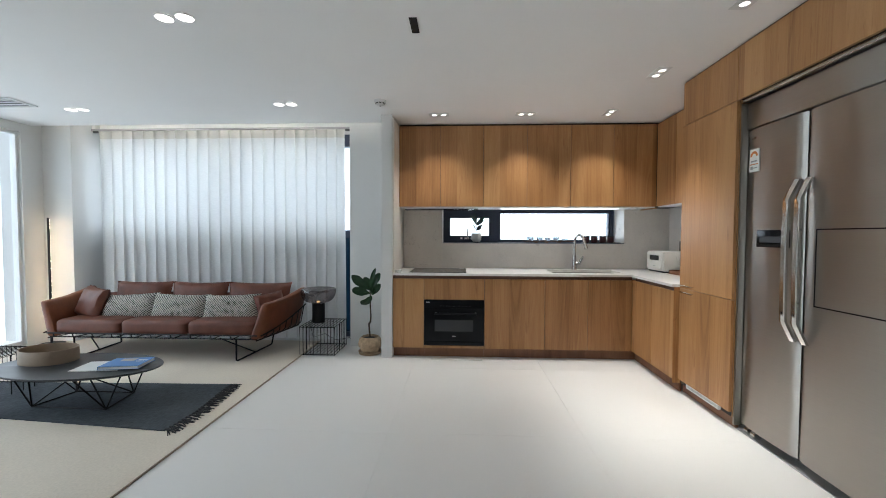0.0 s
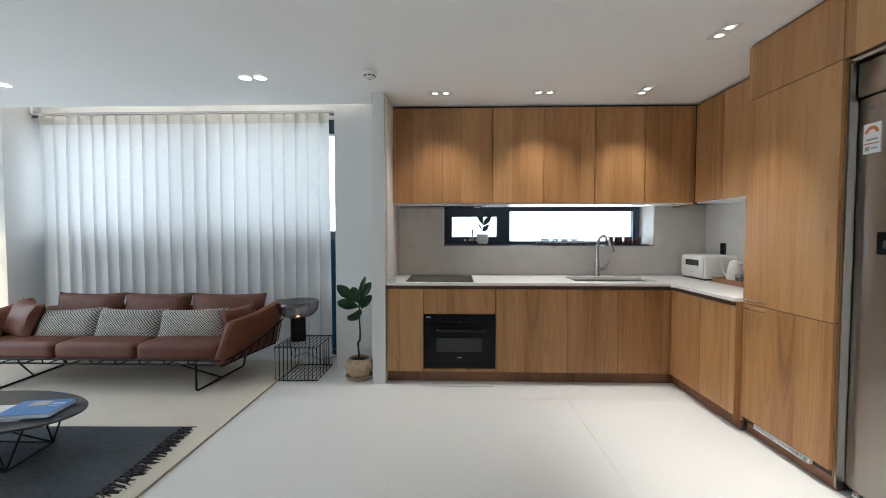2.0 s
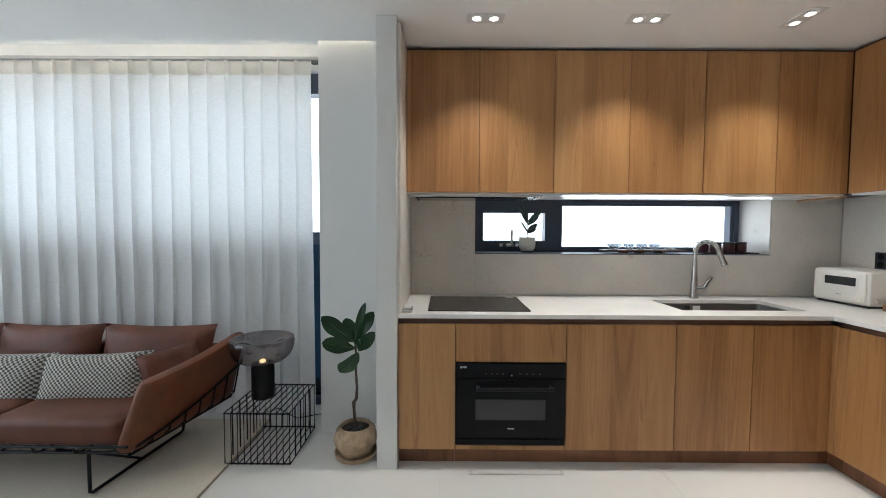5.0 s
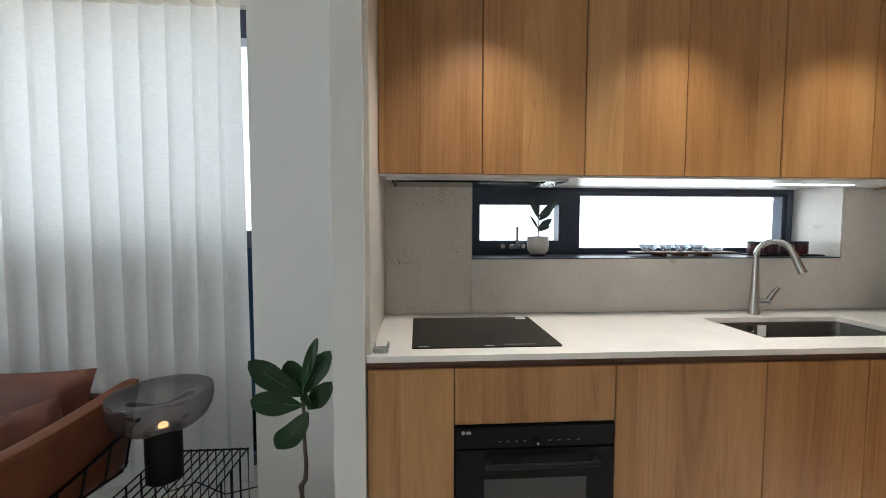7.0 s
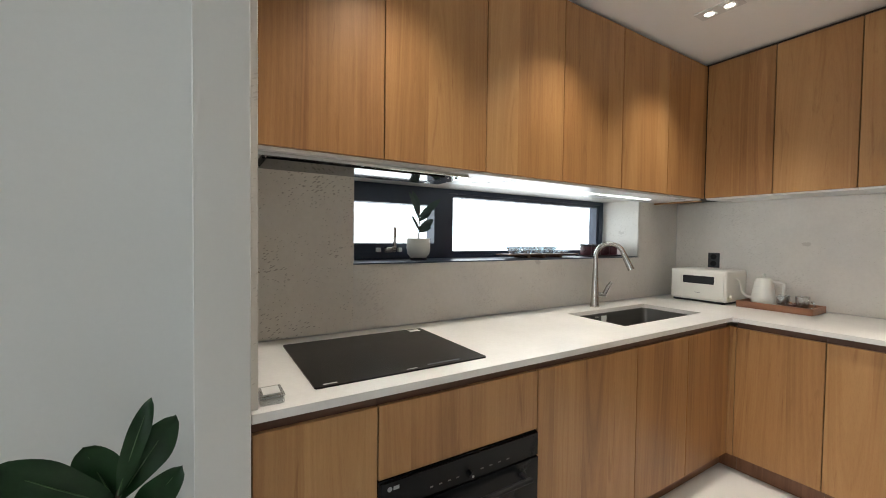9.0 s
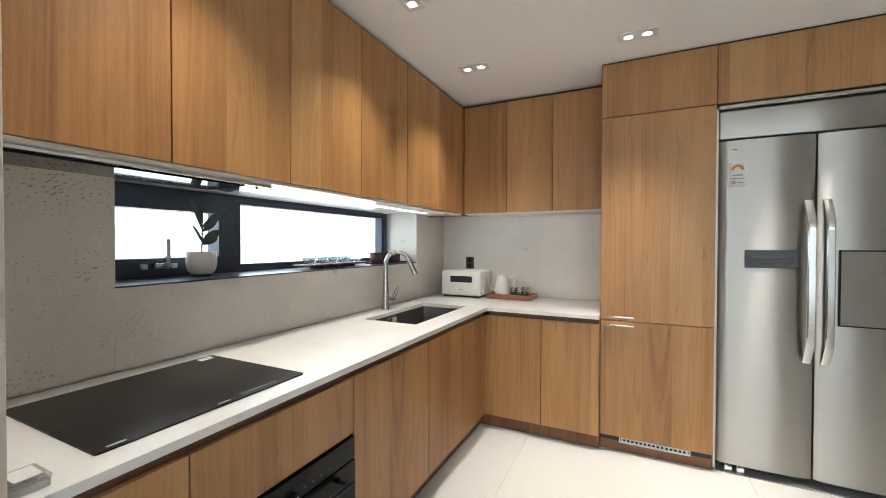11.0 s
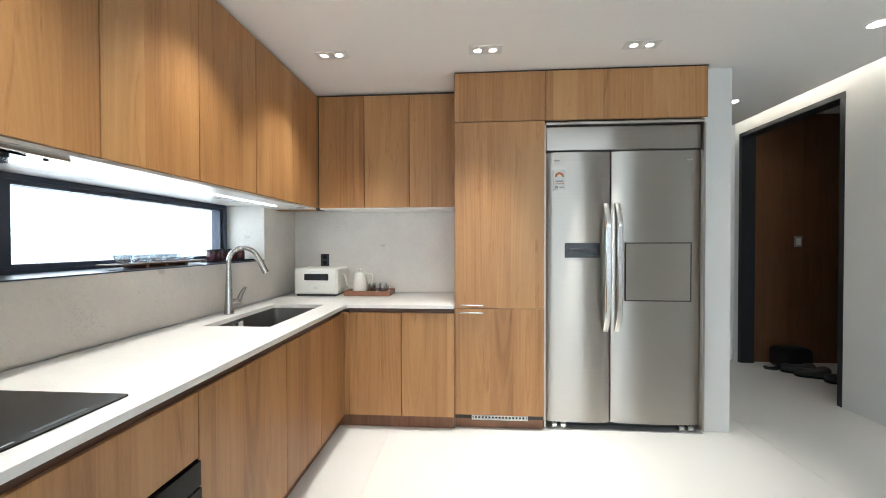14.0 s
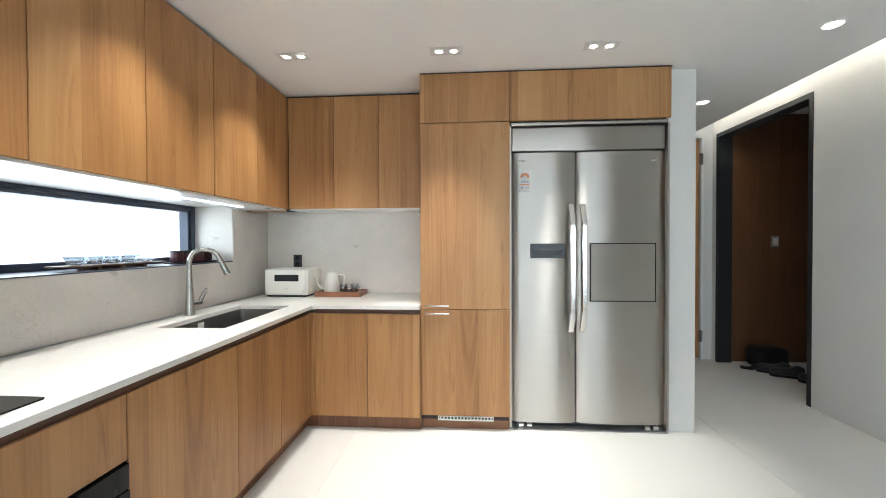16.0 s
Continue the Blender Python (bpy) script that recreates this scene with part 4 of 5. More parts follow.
# ---- on the worktop ----
to = thing("toaster_oven", "cream white steam toaster with a slim window", "toaster", (2.36, 4.33, 0.865))
part("body", B(2.225, 2.495, 4.165, 4.505, 0.880, 1.078, 0.014, 4), "white_plastic", to, "", True)
td = part("door", B(2.213, 2.2245, 4.178, 4.492, 0.896, 1.066, 0.005, 2), "white_plastic", to, "", True)
part("window_rim", prism(rounded_rect(4.215, 4.432, 0.972, 1.052, 0.012), 2.2105, 2.2128, "x"), "white_plastic", td)
part("window", prism(rounded_rect(4.230, 4.417, 0.988, 1.038, 0.006), 2.2085, 2.2103, "x"), "oven_glass", td, "dark glass window")
part("mark", B(2.2118, 2.2128, 4.312, 4.345, 0.928, 0.932), "grey_print", td)
part("knob", tube([(2.27, 4.1648, 0.915), (2.27, 4.152, 0.915)], 0.012, 16), "white_plastic", to, "", True)
part("knob", tube([(2.213, 4.20, 0.910), (2.205, 4.20, 0.910)], 0.008, 16), "white_plastic", to, "", True)
part("base", B(2.235, 2.485, 4.18, 4.49, 0.868, 0.8795), "dark_plastic", to, "dark recessed base")
for x, y in ((2.25, 4.195), (2.25, 4.475), (2.47, 4.195), (2.47, 4.475)):
    part("foot", lathe([(0, 0), (0.008, 0), (0.008, 0.004), (0, 0.004)], (x, y, 0.8651), 10), "dark_plastic", to)

tr = thing("serving_tray", "low walnut tray on the worktop", "tray", (2.36, 3.96, 0.865))
part("base", B(2.272, 2.468, 3.782, 4.118, 0.8652, 0.873, 0.001), "tray_wood", tr)
for a in ((2.262, 2.271, 3.772, 4.128), (2.469, 2.478, 3.772, 4.128)):
    part("rim", B(*a, 0.8652, 0.903, 0.001), "tray_wood", tr)
for a in ((2.2715, 2.4685, 3.772, 3.781), (2.2715, 2.4685, 4.119, 4.128)):
    part("rim", B(*a, 0.8652, 0.903, 0.001), "tray_wood", tr)

kt = thing("kettle", "cream white gooseneck kettle on the walnut tray", "kettle", (2.385, 4.035, 0.873))
KC = (2.385, 4.035, 0.8731)
part("stand", lathe([(0, 0), (0.066, 0), (0.066, 0.010), (0.058, 0.014), (0, 0.014)], KC, 28), "white_plastic", kt, "", True)
part("pot", lathe([(0, 0.0142), (0.057, 0.0142), (0.060, 0.022), (0.058, 0.06), (0.050, 0.115), (0.042, 0.158), (0.040, 0.163), (0, 0.163)], KC, 32), "white_plastic", kt, "", True)
ld = part("lid", lathe([(0, 0.1632), (0.036, 0.1632), (0.036, 0.168), (0.02, 0.174), (0, 0.175)], KC, 24), "white_plastic", kt, "", True)
part("lid_knob", lathe([(0, 0.1752), (0.006, 0.1752), (0.005, 0.184), (0.009, 0.190), (0.007, 0.197), (0, 0.198)], KC, 14), "white_plastic", ld, "", True)
part("spout", tube([(KC[0] - 0.02, KC[1] + 0.05, KC[2] + 0.045), (KC[0] - 0.025, KC[1] + 0.080, KC[2] + 0.050), (KC[0] - 0.03, KC[1] + 0.098, KC[2] + 0.075), (KC[0] - 0.032, KC[1] + 0.106, KC[2] + 0.115),
                    (KC[0] - 0.034, KC[1] + 0.115, KC[2] + 0.145), (KC[0] - 0.037, KC[1] + 0.135, KC[2] + 0.156)], 0.006, 12, None, False, [0.011, 0.009, 0.007, 0.006, 0.0055, 0.005]), "white_plastic", kt, "", True)
part("handle", tube([(KC[0] + 0.005, KC[1] - 0.040, KC[2] + 0.150), (KC[0] + 0.01, KC[1] - 0.085, KC[2] + 0.150), (KC[0] + 0.011, KC[1] - 0.096, KC[2] + 0.142), (KC[0] + 0.011, KC[1] - 0.094, KC[2] + 0.07)], 0.007, 10), "white_plastic", kt, "", True)


def tumbler(x, y, z, r, h, label, handle=False):
    g = thing("glass_cup", label, "glass", (x, y, z), "cups on the tray")
    part("bowl", lathe([(0, 0.001), (r * 0.75, 0.001), (r * 0.8, 0.004), (r, h), (r - 0.003, h), (r * 0.76, 0.008), (0, 0.007)], (x, y, z), 20), "tumbler_glass", g, "", True)
    if handle:
        part("handle", tube([(x, y - r * 0.9, z + h * 0.8), (x, y - r - 0.018, z + h * 0.75), (x, y - r - 0.02, z + h * 0.35), (x, y - r * 0.85, z + h * 0.2)], 0.003, 8), "tumbler_glass", g, "", True)


tumbler(2.345, 3.930, 0.8731, 0.030, 0.072, "small clear glass cup with a handle", True)
tumbler(2.42, 3.945, 0.8731, 0.029, 0.075, "small clear glass cup")
tumbler(2.35, 3.842, 0.8731, 0.031, 0.082, "clear glass cup with a handle", True)
tumbler(2.42, 3.855, 0.8731, 0.029, 0.078, "small clear glass cup")
ss = thing("sugar_bowl", "small dark sugar bowl on the tray", "bowl", (2.39, 3.895, 0.873))
part("bowl", lathe([(0, 0), (0.018, 0), (0.026, 0.012), (0.028, 0.03), (0.022, 0.03), (0, 0.02)], (2.39, 3.895, 0.8731), 18), "jar_red", ss, "", True)
sp = tagged(part("teaspoon", tube([(2.40, 3.80, 0.905), (2.43, 3.815, 0.915), (2.45, 3.83, 0.918)], 0.003, 6), "stem"), "small dark wooden teaspoon on the tray edge", "spoon")

cb = thing("clear_box", "small clear plastic box at the end of the worktop", "box", (-0.395, 4.04, 0.865))
part("base", B(-0.422, -0.368, 4.005, 4.075, 0.8652, 0.881, 0.004, 2), "tumbler_glass", cb)
part("lid", B(-0.423, -0.367, 4.004, 4.076, 0.8814, 0.889, 0.003, 2), "tumbler_glass", cb)
part("card", B(-0.414, -0.376, 4.015, 4.065, 0.8892, 0.8904), "paper", cb, "white printed card")

ot = thing("wall_socket", "dark double wall socket on the limestone", "socket", (2.507, 4.366, 1.13))
part("plate", B(2.501, 2.5088, 4.331, 4.402, 1.080, 1.182, 0.002), "dark_plastic", ot)
for z in (1.107, 1.155):
    part("socket", tube([(2.5008, 4.3665, z), (2.4995, 4.3665, z)], 0.019, 18), "black_metal", ot)

# ---- on the window sill ----
SZ = 1.1512
pp = thing("potted_plant", "small rubber plant in a white pot on the sill", "plant", (0.40, 4.78, SZ))
part("pot", lathe([(0, 0.012), (0.040, 0.012), (0.055, 0.03), (0.060, 0.06), (0.058, 0.108), (0.053, 0.108), (0.053, 0.092), (0, 0.092)], (0.40, 4.78, SZ), 28), "white_plastic", pp, "", True)
part("saucer", lathe([(0, 0), (0.042, 0), (0.044, 0.011), (0, 0.011)], (0.40, 4.78, SZ), 24), "dark_plastic", pp, "", True)
part("soil", lathe([(0, 0.094), (0.0525, 0.093)], (0.40, 4.78, SZ), 20), "soil", pp)
part("stem", tube([(0.40, 4.78, SZ + 0.09), (0.403, 4.78, SZ + 0.16), (0.40, 4.775, SZ + 0.245)], 0.003, 6), "stem", pp)


def leaf(name, base, tip, width, material, parent, droop=0.12, wavy=0.0, fold=0.15, blunt=0.0, up=(0, -1, 0.3), seed=0):
    """A single leaf blade from its base to its tip, folded along the midrib."""
    bm = bmesh.new()
    b, t = Vector(base), Vector(tip)
    axis = t - b
    side = axis.cross(Vector(up)).normalized()
    nrm = side.cross(axis).normalized()
    n, rows = 18, []
    for i in range(n + 1):
        f = i / n
        swell = math.sin(math.pi * min(1, max(0, f + 0.02 * (1 - f)) ** (1 + 0.5 * blunt)))
        w = width / 2 * max(0.0, swell) ** (0.75 - 0.2 * blunt)
        w *= 1 + wavy * math.sin(f * 11 + seed)
        c = b + axis * f + nrm * (droop * axis.length * math.sin(math.pi * f))
        row = []
        for k in (-1, -0.7, -0.36, 0, 0.36, 0.7, 1):
            row.append(bm.verts.new(c + side * w * k + nrm * (fold * w * abs(k) + 0.006 * wavy * 10 * math.sin(f * 9 + k * 2 + seed))))
        rows.append(row)
    for p, q in zip(rows, rows[1:]):
        for k in range(6):
            bm.faces.new((p[k], p[k + 1], q[k + 1], q[k]))
    blade = part(name, bm, material, parent, "", True)
    if wavy:
        line = [b + axis * f + nrm * (droop * axis.length * math.sin(math.pi * f) + 0.001) for f in (0, 0.18, 0.36, 0.54, 0.7, 0.84)]
        part("midrib", tube(line, 0.0012, 6, None, False, [0.0022, 0.0018, 0.0015, 0.0012, 0.0009, 0.0005]), "leaf_vein", blade, "pale green midrib", True)
    return blade


for bz, tip, w in ((0.205, (0.322, 4.74, 0.335), 0.030), (0.225, (0.372, 4.80, 0.350), 0.034), (0.215, (0.505, 4.74, 0.310), 0.036), (0.195, (0.488, 4.80, 0.262), 0.032),
                   (0.150, (0.468, 4.75, 0.205), 0.040), (0.145, (0.345, 4.76, 0.225), 0.016), (0.140, (0.462, 4.76, 0.165), 0.024)):
    leaf("leaf", (0.401, 4.777, SZ + bz), (tip[0], tip[1], SZ + tip[2]), w, "leaf_dark", pp, 0.06)

rk = thing("bowl_rack", "low dark wooden stand with glass bowls on the sill", "rack", (1.22, 4.76, SZ))
part("board", B(0.93, 1.50, 4.692, 4.812, SZ + 0.016, SZ + 0.024, 0.003, 2), "wood_dark", rk, "dark stained wooden board")
for x in (1.08, 1.20, 1.34):
    part("foot", B(x - 0.012, x + 0.012, 4.695, 4.81, SZ + 0.0004, SZ + 0.0158, 0.002), "wood_dark", rk)


def glass_bowl(x, r, h):
    g = thing("glass_bowl", "small clear glass bowl standing on the rack", "bowl", (x, 4.755, SZ + 0.024), "bowls on the rack")
    part("bowl", lathe([(0, 0.001), (r * 0.5, 0.001), (r * 0.62, 0.006), (r, h), (r - 0.003, h), (r * 0.58, 0.010), (0, 0.006)], (x, 4.755, SZ + 0.0242), 22), "bowl_glass", g, "", True)


for x, r in ((1.02, 0.052), (1.125, 0.040), (1.215, 0.042), (1.31, 0.045), (1.415, 0.048)):
    glass_bowl(x, r, 0.04 if x < 1.4 else 0.022)
jt = thing("jar_tray", "thin dark tray under the jars on the sill", "tray", (1.84, 4.76, SZ))
part("plate", B(1.62, 2.018, 4.70, 4.82, SZ + 0.0004, SZ + 0.008, 0.002), "black_metal", jt)
for x in (1.655, 1.745, 1.84, 1.925):
    j = thing("spice_jar", "dark red glazed jar with a lid", "jar", (x, 4.76, SZ + 0.008), "jars on the sill")
    part("jar", lathe([(0, 0), (0.034, 0), (0.038, 0.006), (0.038, 0.052), (0.034, 0.058), (0, 0.058)], (x, 4.76, SZ + 0.0082), 22), "jar_red", j, "", True)
    part("lid", lathe([(0, 0.0582), (0.039, 0.0582), (0.039, 0.070), (0.036, 0.073), (0, 0.073)], (x, 4.76, SZ + 0.0082), 22), "dark_plastic", j, "", True)


# ---- ceiling fittings ----
def downlight(x, y, turn, boxed):
    label = "recessed twin spotlight in a square white frame, lit" if boxed else "recessed twin round downlight, lit"
    d = thing("ceiling_light", label, "downlight", (0, 0, 0), "kitchen downlights" if boxed else "living room downlights")
    if boxed:
        part("frame", slab([-0.095, -0.070, -0.018, 0.018, 0.070, 0.095], [-0.046, -0.026, 0.026, 0.046], [(-0.070, -0.018, -0.026, 0.026), (0.018, 0.070, -0.026, 0.026)], -0.004, 0.0, "z"), "trim_white", d)
        r = 0.022
    else:
        r = 0.043
    for sx in ((-0.044, 0.044) if boxed else (-0.056, 0.056)):
        part("ring", lathe([(r, -0.001), (r + 0.005, -0.001), (r + 0.005, -0.0055), (r, -0.0065), (r, -0.001)], (sx, 0, 0), 24), "trim_white", d, "", True)
        part("lens", lathe([(0, -0.003), (r - 0.0006, -0.003), (r - 0.0006, -0.0006), (0, -0.0006)], (sx, 0, 0), 24), "lamp_lens", d)
    d.matrix_basis = pose(x, y, CE - 0.0005, 0, 0, turn)


for sx, sy, turn in KITCHEN_SPOTS:
    downlight(sx, sy, turn, True)
for sx, sy in LIVING_SPOTS:
    downlight(sx, sy, 0, False)
for sx, sy in HALL_SPOTS:
    d = thing("ceiling_light", "recessed round downlight in the hall, lit", "downlight", (sx, sy, CE), "hall downlights")
    part("ring", lathe([(0.043, -0.001), (0.048, -0.001), (0.048, -0.0055), (0.043, -0.0065), (0.043, -0.001)], (sx, sy, CE), 24), "trim_white", d, "", True)
    part("lens", lathe([(0, -0.003), (0.0424, -0.003), (0.0424, -0.0006), (0, -0.0006)], (sx, sy, CE), 24), "lamp_lens", d)

sd = thing("smoke_detector", "white round smoke detector on the ceiling", "detector", (-0.479, 3.579, CE))
part("base", lathe([(0, 0), (0.052, 0), (0.052, -0.012), (0.045, -0.018), (0, -0.018)], (-0.479, 3.579, CE - 0.0004), 28), "trim_white", sd, "", True)
part("head", lathe([(0, -0.0182), (0.040, -0.0182), (0.036, -0.034), (0.020, -0.044), (0, -0.045)], (-0.479, 3.579, CE - 0.0004), 28), "trim_white", sd, "", True)
for k in range(8):
    a = k * math.tau / 8 + 0.2
    cx, cy = -0.479 + 0.0375 * math.cos(a), 3.579 + 0.0375 * math.sin(a)
    part("slot", tube([(cx - 0.009 * math.sin(a), cy + 0.009 * math.cos(a), CE - 0.028), (cx + 0.009 * math.sin(a), cy - 0.009 * math.cos(a), CE - 0.028)], 0.004, 6), "black_metal", sd)
part("button", lathe([(0, -0.0452), (0.008, -0.0452), (0.007, -0.049), (0, -0.049)], (-0.479, 3.579, CE - 0.0004), 16), "grey_print", sd, "", True)

vt = thing("ceiling_slot", "narrow black ventilation slot in the ceiling", "vent", (-0.043, 2.38, CE))
part("frame", slab([-0.064, -0.058, -0.028, -0.022], [2.300, 2.306, 2.454, 2.460], [(-0.058, -0.028, 2.306, 2.454)], CE - 0.003, CE - 0.0005, "z"), "black_metal", vt)
part("slot", B(-0.058, -0.028, 2.306, 2.454, CE - 0.0015, CE - 0.0005), "black_metal", vt)
ac = thing("air_grille", "long white ceiling air conditioning grille", "vent", (-3.9, 3.5, CE))
part("frame", slab([-4.30, -4.27, -3.64, -3.61], [3.38, 3.40, 3.60, 3.62], [(-4.27, -3.64, 3.40, 3.60)], CE - 0.010, CE - 0.0005, "z"), "trim_white", ac)
part("backing", B(-4.27, -3.64, 3.40, 3.60, CE - 0.0015, CE - 0.0005), "dark_plastic", ac)
for i in range(3):
    y = 3.420 + i * 0.060
    part("slat", B(-4.269, -3.641, y, y + 0.028, CE - 0.008, CE - 0.004), "trim_white", ac)

fp = thing("floor_hatch", "narrow steel floor slot before the cabinets", "floor slot", (0.18, 3.955, FL))
part("frame", slab([-0.065, -0.045, 0.415, 0.432], [3.925, 3.933, 3.962, 3.970], [(-0.045, 0.415, 3.933, 3.962)], FL + 0.0002, FL + 0.002, "z"), "grout", fp)
part("plate", B(-0.045, 0.415, 3.933, 3.962, FL + 0.0002, FL + 0.0016), "white_board", fp)

# ---- living room: curtain ----
def curtain(name, x0, x1, pleats, depth, label, seed):
    c = thing(name, label, "curtain", ((x0 + x1) / 2, 4.58, FL), "sheer curtains")

    def sheet(z0, z1, rows, off, cols=14):
        bm = bmesh.new()
        n = pleats * cols
        grid = []
        for j in range(rows + 1):
            z = z0 + (z1 - z0) * j / rows
            row = []
            for i in range(n + 1):
                f = i / n
                ph = f * pleats * math.tau
                drop = max(0.0, (2.44 - z) / 2.44)
                wob = 0.5 * noise.noise(Vector((f * pleats * 0.35 + seed, drop * 0.9, seed)))
                a = depth * (0.75 + 0.45 * drop) * (1 + 0.35 * noise.noise(Vector((f * pleats * 0.8, drop, seed + 5))))
                s = math.sin(ph + wob)
                ridge = max(0.0, s) ** 4
                y = 4.58 - a * (0.80 * ridge + 0.16 * s)
                x = x0 + (x1 - x0) * f + 0.012 * math.cos(ph + wob) * (0.6 + drop) + 0.010 * drop * noise.noise(Vector((f * 7, drop * 2, seed)))
                row.append(bm.verts.new((x, y + off, z)))
            grid.append(row)
        for a, b in zip(grid, grid[1:]):
            for i in range(n):
                bm.faces.new((a[i], a[i + 1], b[i + 1], b[i]))
        return bm

    part("cloth", sheet(FL + 0.012, 2.415, 26, 0.0), "curtain", c, "", True)
    part("heading", sheet(2.325, 2.414, 2, -0.003), "curtain_band", c, "denser gathered heading band", True)
    for i in range(pleats):
        x = x0 + (x1 - x0) * (i + 0.25) / pleats
        part("hook", B(x - 0.003, x + 0.003, 4.572, 4.578, 2.405, 2.4195), "trim_white", c)


curtain("curtain", -3.95, -1.545, 19, 0.030, "white linen sheer curtain hanging in even pleats", 1.0)
curtain("curtain", -1.555, -1.095, 4, 0.038, "white linen sheer curtain panel drawn to the window end", 7.0)
ct = thing("curtain_track", "slim grey ceiling curtain track over the window", "curtain rail", (-2.5, 4.58, 2.46))
part("rail", B(-4.03, -0.985, 4.562, 4.594, 2.42, 2.440, 0.002), "grey_print", ct)
for x in (-4.005, -1.005):
    part("bracket", B(x - 0.015, x + 0.015, 4.568, 4.588, 2.4405, 2.580), "trim_white", ct)
for x in (-3.985, -1.055):
    part("end_carrier", B(x - 0.025, x + 0.025, 4.565, 4.590, 2.395, 2.4195, 0.004), "dark_plastic", ct, "small dark end carrier")

# ---- carpet and rug ----
CT = FL + 0.010
cp = thing("carpet", "large beige low-pile carpet with a bound edge", "carpet", (-2.8, 2.3, FL))
part("field", B(-4.25, -1.358, -0.6, 4.50, FL + 0.0003, CT, 0.003), "carpet", cp)
part("binding", B(-1.3575, -1.350, -0.6, 4.50, FL + 0.0003, CT + 0.001, 0.002), "carpet_edge", cp, "brown bound edge")
RT = CT + 0.006
rg = thing("rug", "charcoal woven rug with a knotted dark fringe", "rug", (-2.5, 2.8, CT))
bm = bmesh.new()
nx, ny = 40, 18
gv = []
for j in range(ny + 1):
    row = []
    for i in range(nx + 1):
        fx_, fy_ = i / nx, j / ny
        x = -3.42 + (1.86 + 0.02 * math.sin(fy_ * 5)) * fx_
        y = 2.60 - 0.165 * fx_ + (0.53 + 0.215 * fx_) * fy_
        z = RT + 0.004 * noise.noise(Vector((x * 2.2, y * 3, 2))) ** 2
        row.append(bm.verts.new((x, y, z)))
    gv.append(row)
for a, b in zip(gv, gv[1:]):
    for i in range(nx):
        bm.faces.new((a[i], a[i + 1], b[i + 1], b[i]))
ext = bmesh.ops.extrude_face_region(bm, geom=list(bm.faces))
for g in ext["geom"]:
    if isinstance(g, bmesh.types.BMVert):
        g.co.z = CT + 0.0004
part("weave", bm, "rug", rg)
rng = random.Random(4)
for i in range(24):
    f = (i + 0.5) / 24
    x = -1.568 + 0.02 * math.sin(f * 5)
    y = 2.437 + 0.742 * f
    bm = bmesh.new()
    for k in range(5):
        dx, dy = 0.075 + rng.uniform(-0.02, 0.03), rng.uniform(-0.035, 0.02) - (0.03 if i < 3 else 0)
        tube([(x, y + (k - 2) * 0.003, RT), (x + dx * 0.4, y + dy * 0.3, RT + 0.002), (x + dx, y + dy + (k - 2) * 0.006, CT + 0.003)], 0.0042, 5, bm, False, [0.0045, 0.0048, 0.0024])
    part("fringe_tuft", bm, "fringe", rg)

# ---- sofa ----
sf = thing("sofa", "long brown leather sofa on a black wire frame", "sofa", (-2.66, 4.0, CT))
SX = -2.66
for x0, x1 in ((-3.615, -2.981), (-2.975, -2.334), (-2.328, -1.690)):
    part("seat_cushion", soft_block(x0, x1, 3.705, 4.26, 0.285, 0.425, 0.042, 0.005, 12), "leather", sf, "", True)


def back_cushion(x0, x1):
    bm = pillow(x1 - x0, 0.34, 0.15, pose((x0 + x1) / 2, 4.285, 0.560, -14, 0, 0), 14)
    part("back_cushion", bm, "leather", sf, "", True)


for x0, x1 in ((-3.535, -2.900), (-2.905, -2.275), (-2.280, -1.590)):
    back_cushion(x0, x1)


def arm(sgn):
    bm = soft_block(-0.055, 0.055, 0.0, 1.0, 0.0, 1.0, 0.05, 0, 10)
    for v in bm.verts:
        a, b, c = v.co
        base = 1.0 + 0.115 * b
        x = base - 0.025 + 0.100 * c + a * (1.0 - 0.25 * c)
        y = 3.695 + 0.675 * b + (0.02 * c if b < 0.5 else 0)
        z = 0.262 + (0.335 + 0.075 * b) * c - 0.02 * math.sin(math.pi * b) * c
        v.co = (SX + sgn * x, y, z)
    part("arm", bm, "leather_rust", sf, "rust brown padded arm", True)


arm(1)
arm(-1)
bk = soft_block(-3.70, -1.62, 4.30, 4.40, 0.29, 0.60, 0.045, 0, 10)
for v in bk.verts:
    v.co.y += 0.10 * (v.co.z - 0.29)
part("backrest", bk, "leather", sf, "", True)


def rod(points, name="wire", r=0.006, material="black_metal", parent=None, seg=7):
    part(name, tube(points, r, seg), material, parent or sf, "", True)


